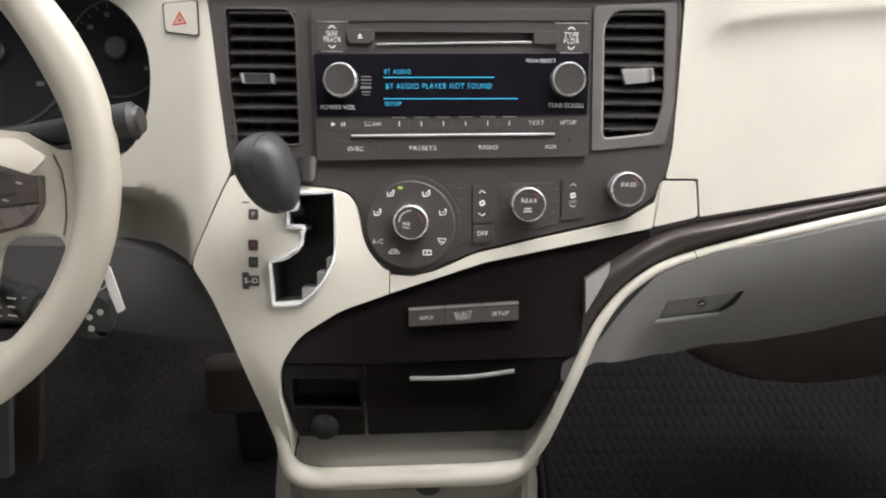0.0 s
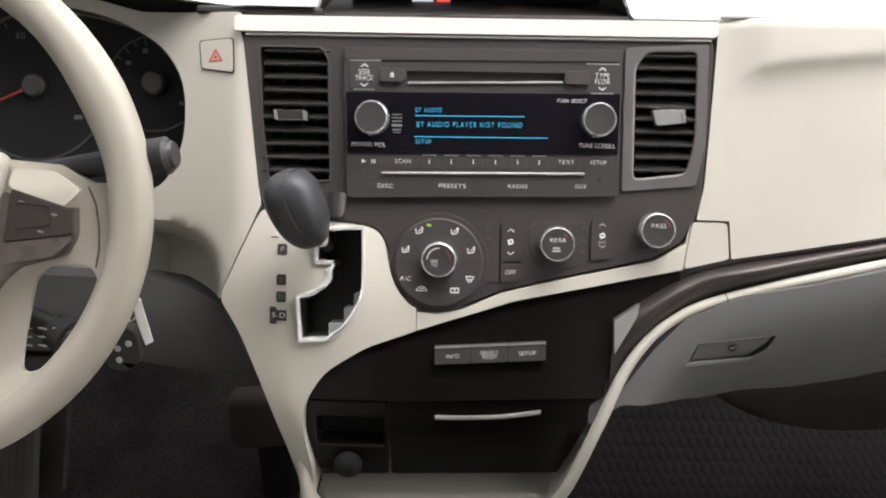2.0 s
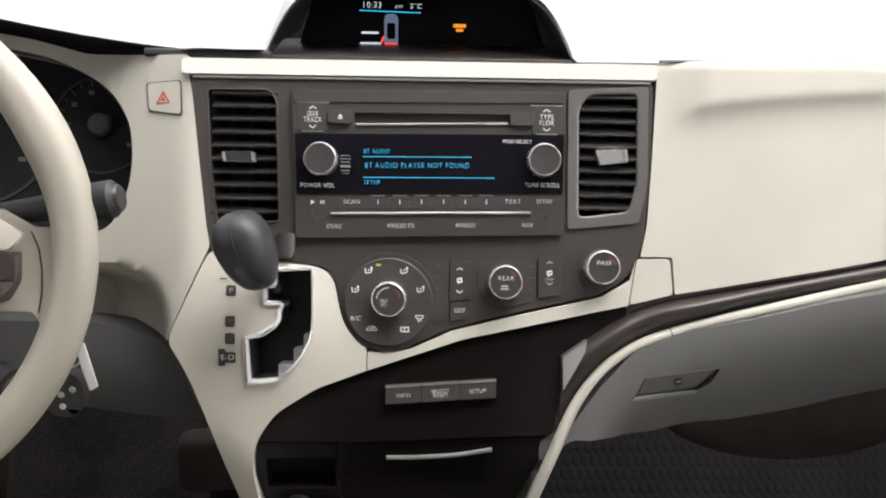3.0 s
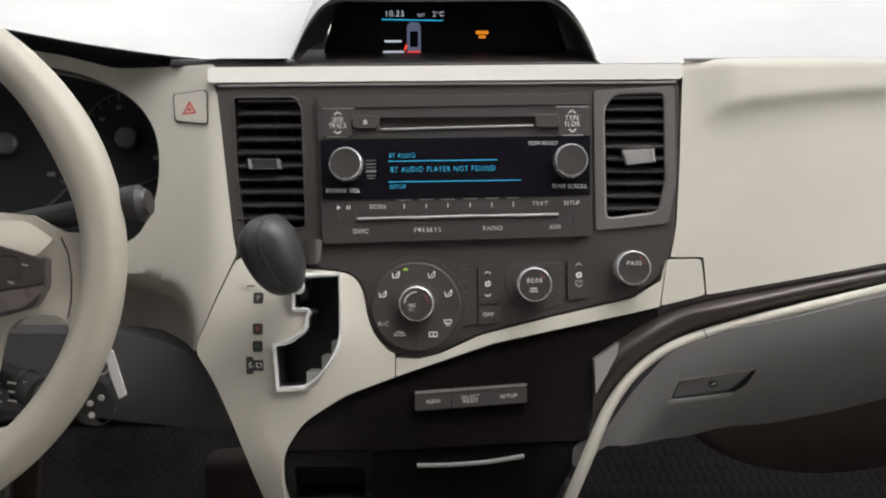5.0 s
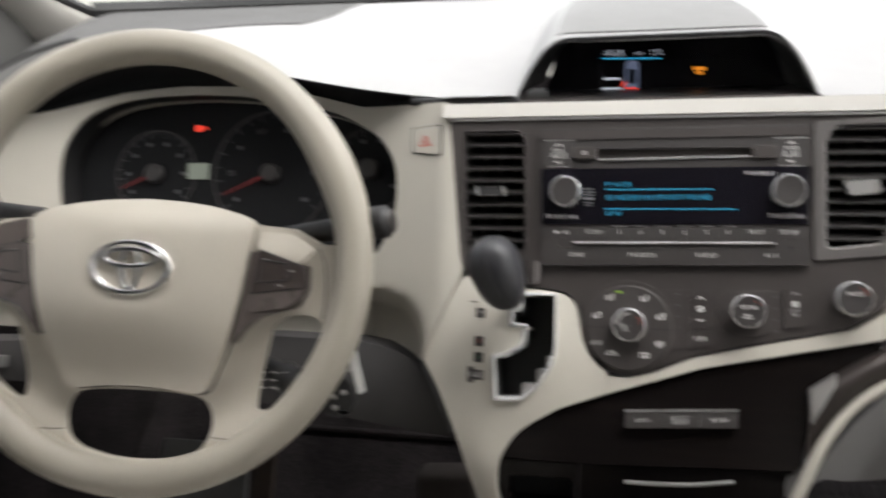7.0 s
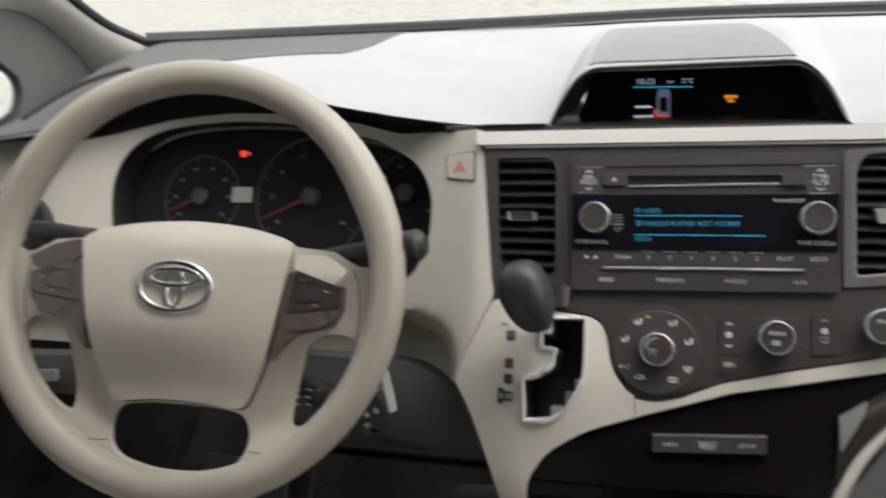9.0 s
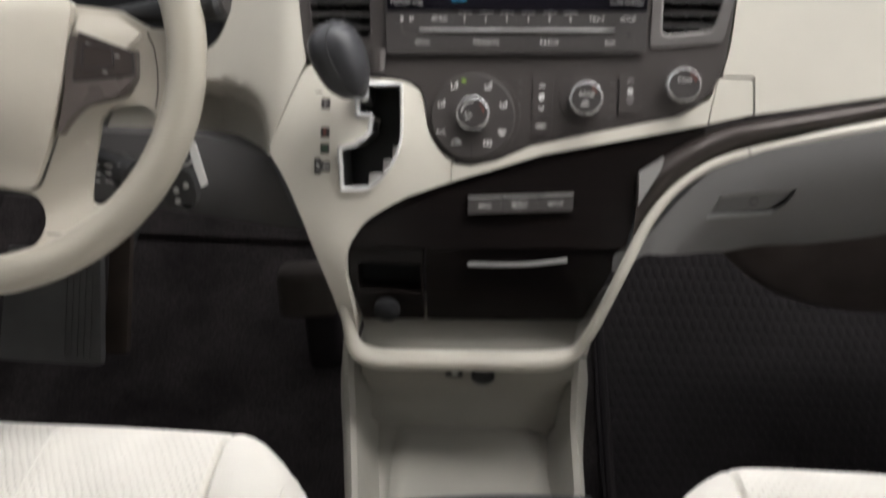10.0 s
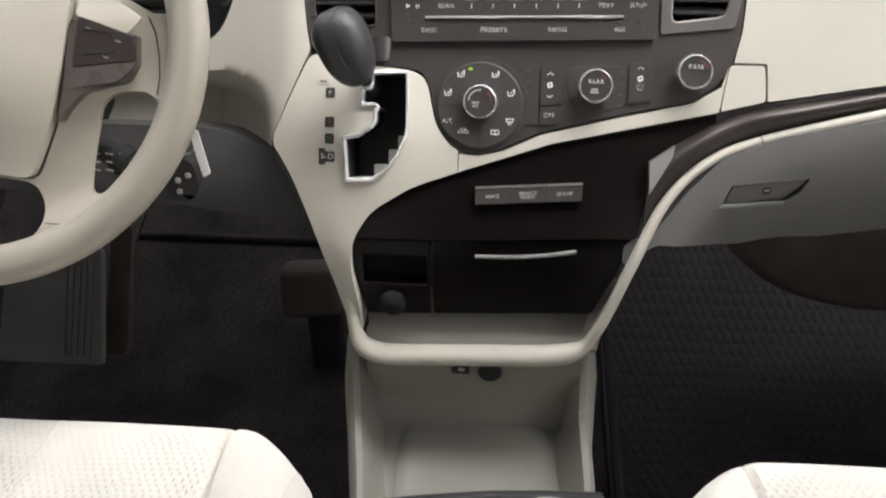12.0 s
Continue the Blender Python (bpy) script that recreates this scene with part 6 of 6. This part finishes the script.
    for s in (-1, 1):
        part("backrest_side", grid(lambda q, t: Vector(backrest(s, t)).lerp(lean @ Vector((s * 0.235, -0.045, 0.31)), q), steps(0, 1, 4), steps(0, 1, 40)), CLOTH, seat, "cream cloth side of the backrest")
        part("headrest_post", sweep([lean @ Vector((s * 0.06, -0.05, 0.60)), lean @ Vector((s * 0.06, -0.05, 0.70))], 0.006, 10), SATIN, seat, "steel headrest post")
    part("headrest", block((0.26, 0.10, 0.17), lean @ pose(0, -0.035, 0.755), 0.042, 5), CLOTH, seat, "cream cloth headrest")
    part("seat_base", block((0.50, 0.50, 0.16), pose(cx, 0.16, 0.12), 0.03), BLACK, seat, "black seat base")
    return seat


s1 = car_seat(-1, "cream cloth driver seat with a folded-down armrest", 0.66, 0.77)
car_seat(1, "cream cloth passenger seat with stitched bolsters", 0.71, 0.56)


def armrest(seat, x, y0, y1, z, w, h):
    m = pose(x, (y0 + y1) / 2, z - h / 2, 0, 0, 10.5)
    part("armrest", block((w, y1 - y0, h), m, 0.027, 6), CLOTH, seat, "padded cream armrest")
    part("armrest_seam", sweep([m @ Vector((-w / 2 + 0.008, y, h / 2 - 0.0062)) for y in steps((y0 - y1) / 2 + 0.03, (y1 - y0) / 2 - 0.02, 8)], 0.001, 6), CLOTH, seat)


armrest(s1, -0.123, -0.055, 0.370, 0.455, 0.082, 0.07)

# ---- floor mats ----
def floor_mat(name, x0, x1, y0, y1, label, material=MATMAT, treaded=True):
    mt = thing(name, label, "floor mat", ((x0 + x1) / 2, (y0 + y1) / 2, 0.0), "floor mats")
    zf = lambda y: 0.008 + 0.9 * max(0.0, y - 0.85) ** 2
    part("mat_base", grid(lambda u, v: (u, v, zf(v)), steps(x0, x1, 10), steps(y0, y1, 24), (0, 0, -0.006)), material, mt)
    rim = [(x0, y0), (x1, y0), (x1, y1), (x0, y1)]
    line = rounded(rim, 0.05, 6)
    part("mat_rim", sweep([Vector((u, v, zf(v) + 0.004)) for u, v in line], 0.007, 8, True), material, mt)
    if not treaded:
        return mt
    cell, row_gap = 0.0155, 0.0215
    verts, faces = [], []
    for j in range(int((y1 - y0) / row_gap)):
        for i in range(int((x1 - x0) / cell)):
            cx, cy = x0 + 0.02 + cell * (i + 0.5 * (j % 2)), y0 + 0.02 + row_gap * j
            if cx > x1 - 0.02 or cy > y1 - 0.02:
                continue
            b = len(verts)
            for rx, ry, h in ((0.0066, 0.0118, 0.0003), (0.0046, 0.0092, 0.0022)):
                ring_y = [cy + ry * math.cos(math.pi / 3 * k) for k in range(6)]
                verts += [(cx + rx * math.sin(math.pi / 3 * k), y, zf(y) + h) for k, y in enumerate(ring_y)]
            faces += [[b + k, b + (k + 1) % 6, b + 6 + (k + 1) % 6, b + 6 + k] for k in range(6)] + [[b + 6 + k for k in range(6)]]
    me = bpy.data.meshes.new("mat_tread")
    me.from_pydata(verts, [], faces)
    me.materials.append(MATMAT)
    tread = new("mat_tread", me)
    tread["kind"] = "stuff"
    attach(tread, mt)
    return mt


floor_mat("floor_mat", 0.165, 0.86, 0.30, 1.30, "black rubber floor mat with a fine raised tread")
floor_mat("floor_mat", -0.86, -0.205, 0.30, 1.25, "worn black carpet floor mat in the driver footwell", CARPET, False)
hump = part("trim_tunnel", block((0.06, 0.05, 0.19), pose(-0.30, 1.05, 0.10, 0, 0, 8), 0.015, 3), MATMAT)
tagged(hump, "black moulded post beside the driver floor mat", "trim", kind="structure")
bracket = part("trim_footwell", block((0.095, 0.06, 0.085), pose(-0.305, 1.0, 0.218, -12, 0, 8), 0.018, 4), TUNNELTRIM)
tagged(bracket, "brown carpeted trim piece in the driver footwell", "trim", kind="structure")
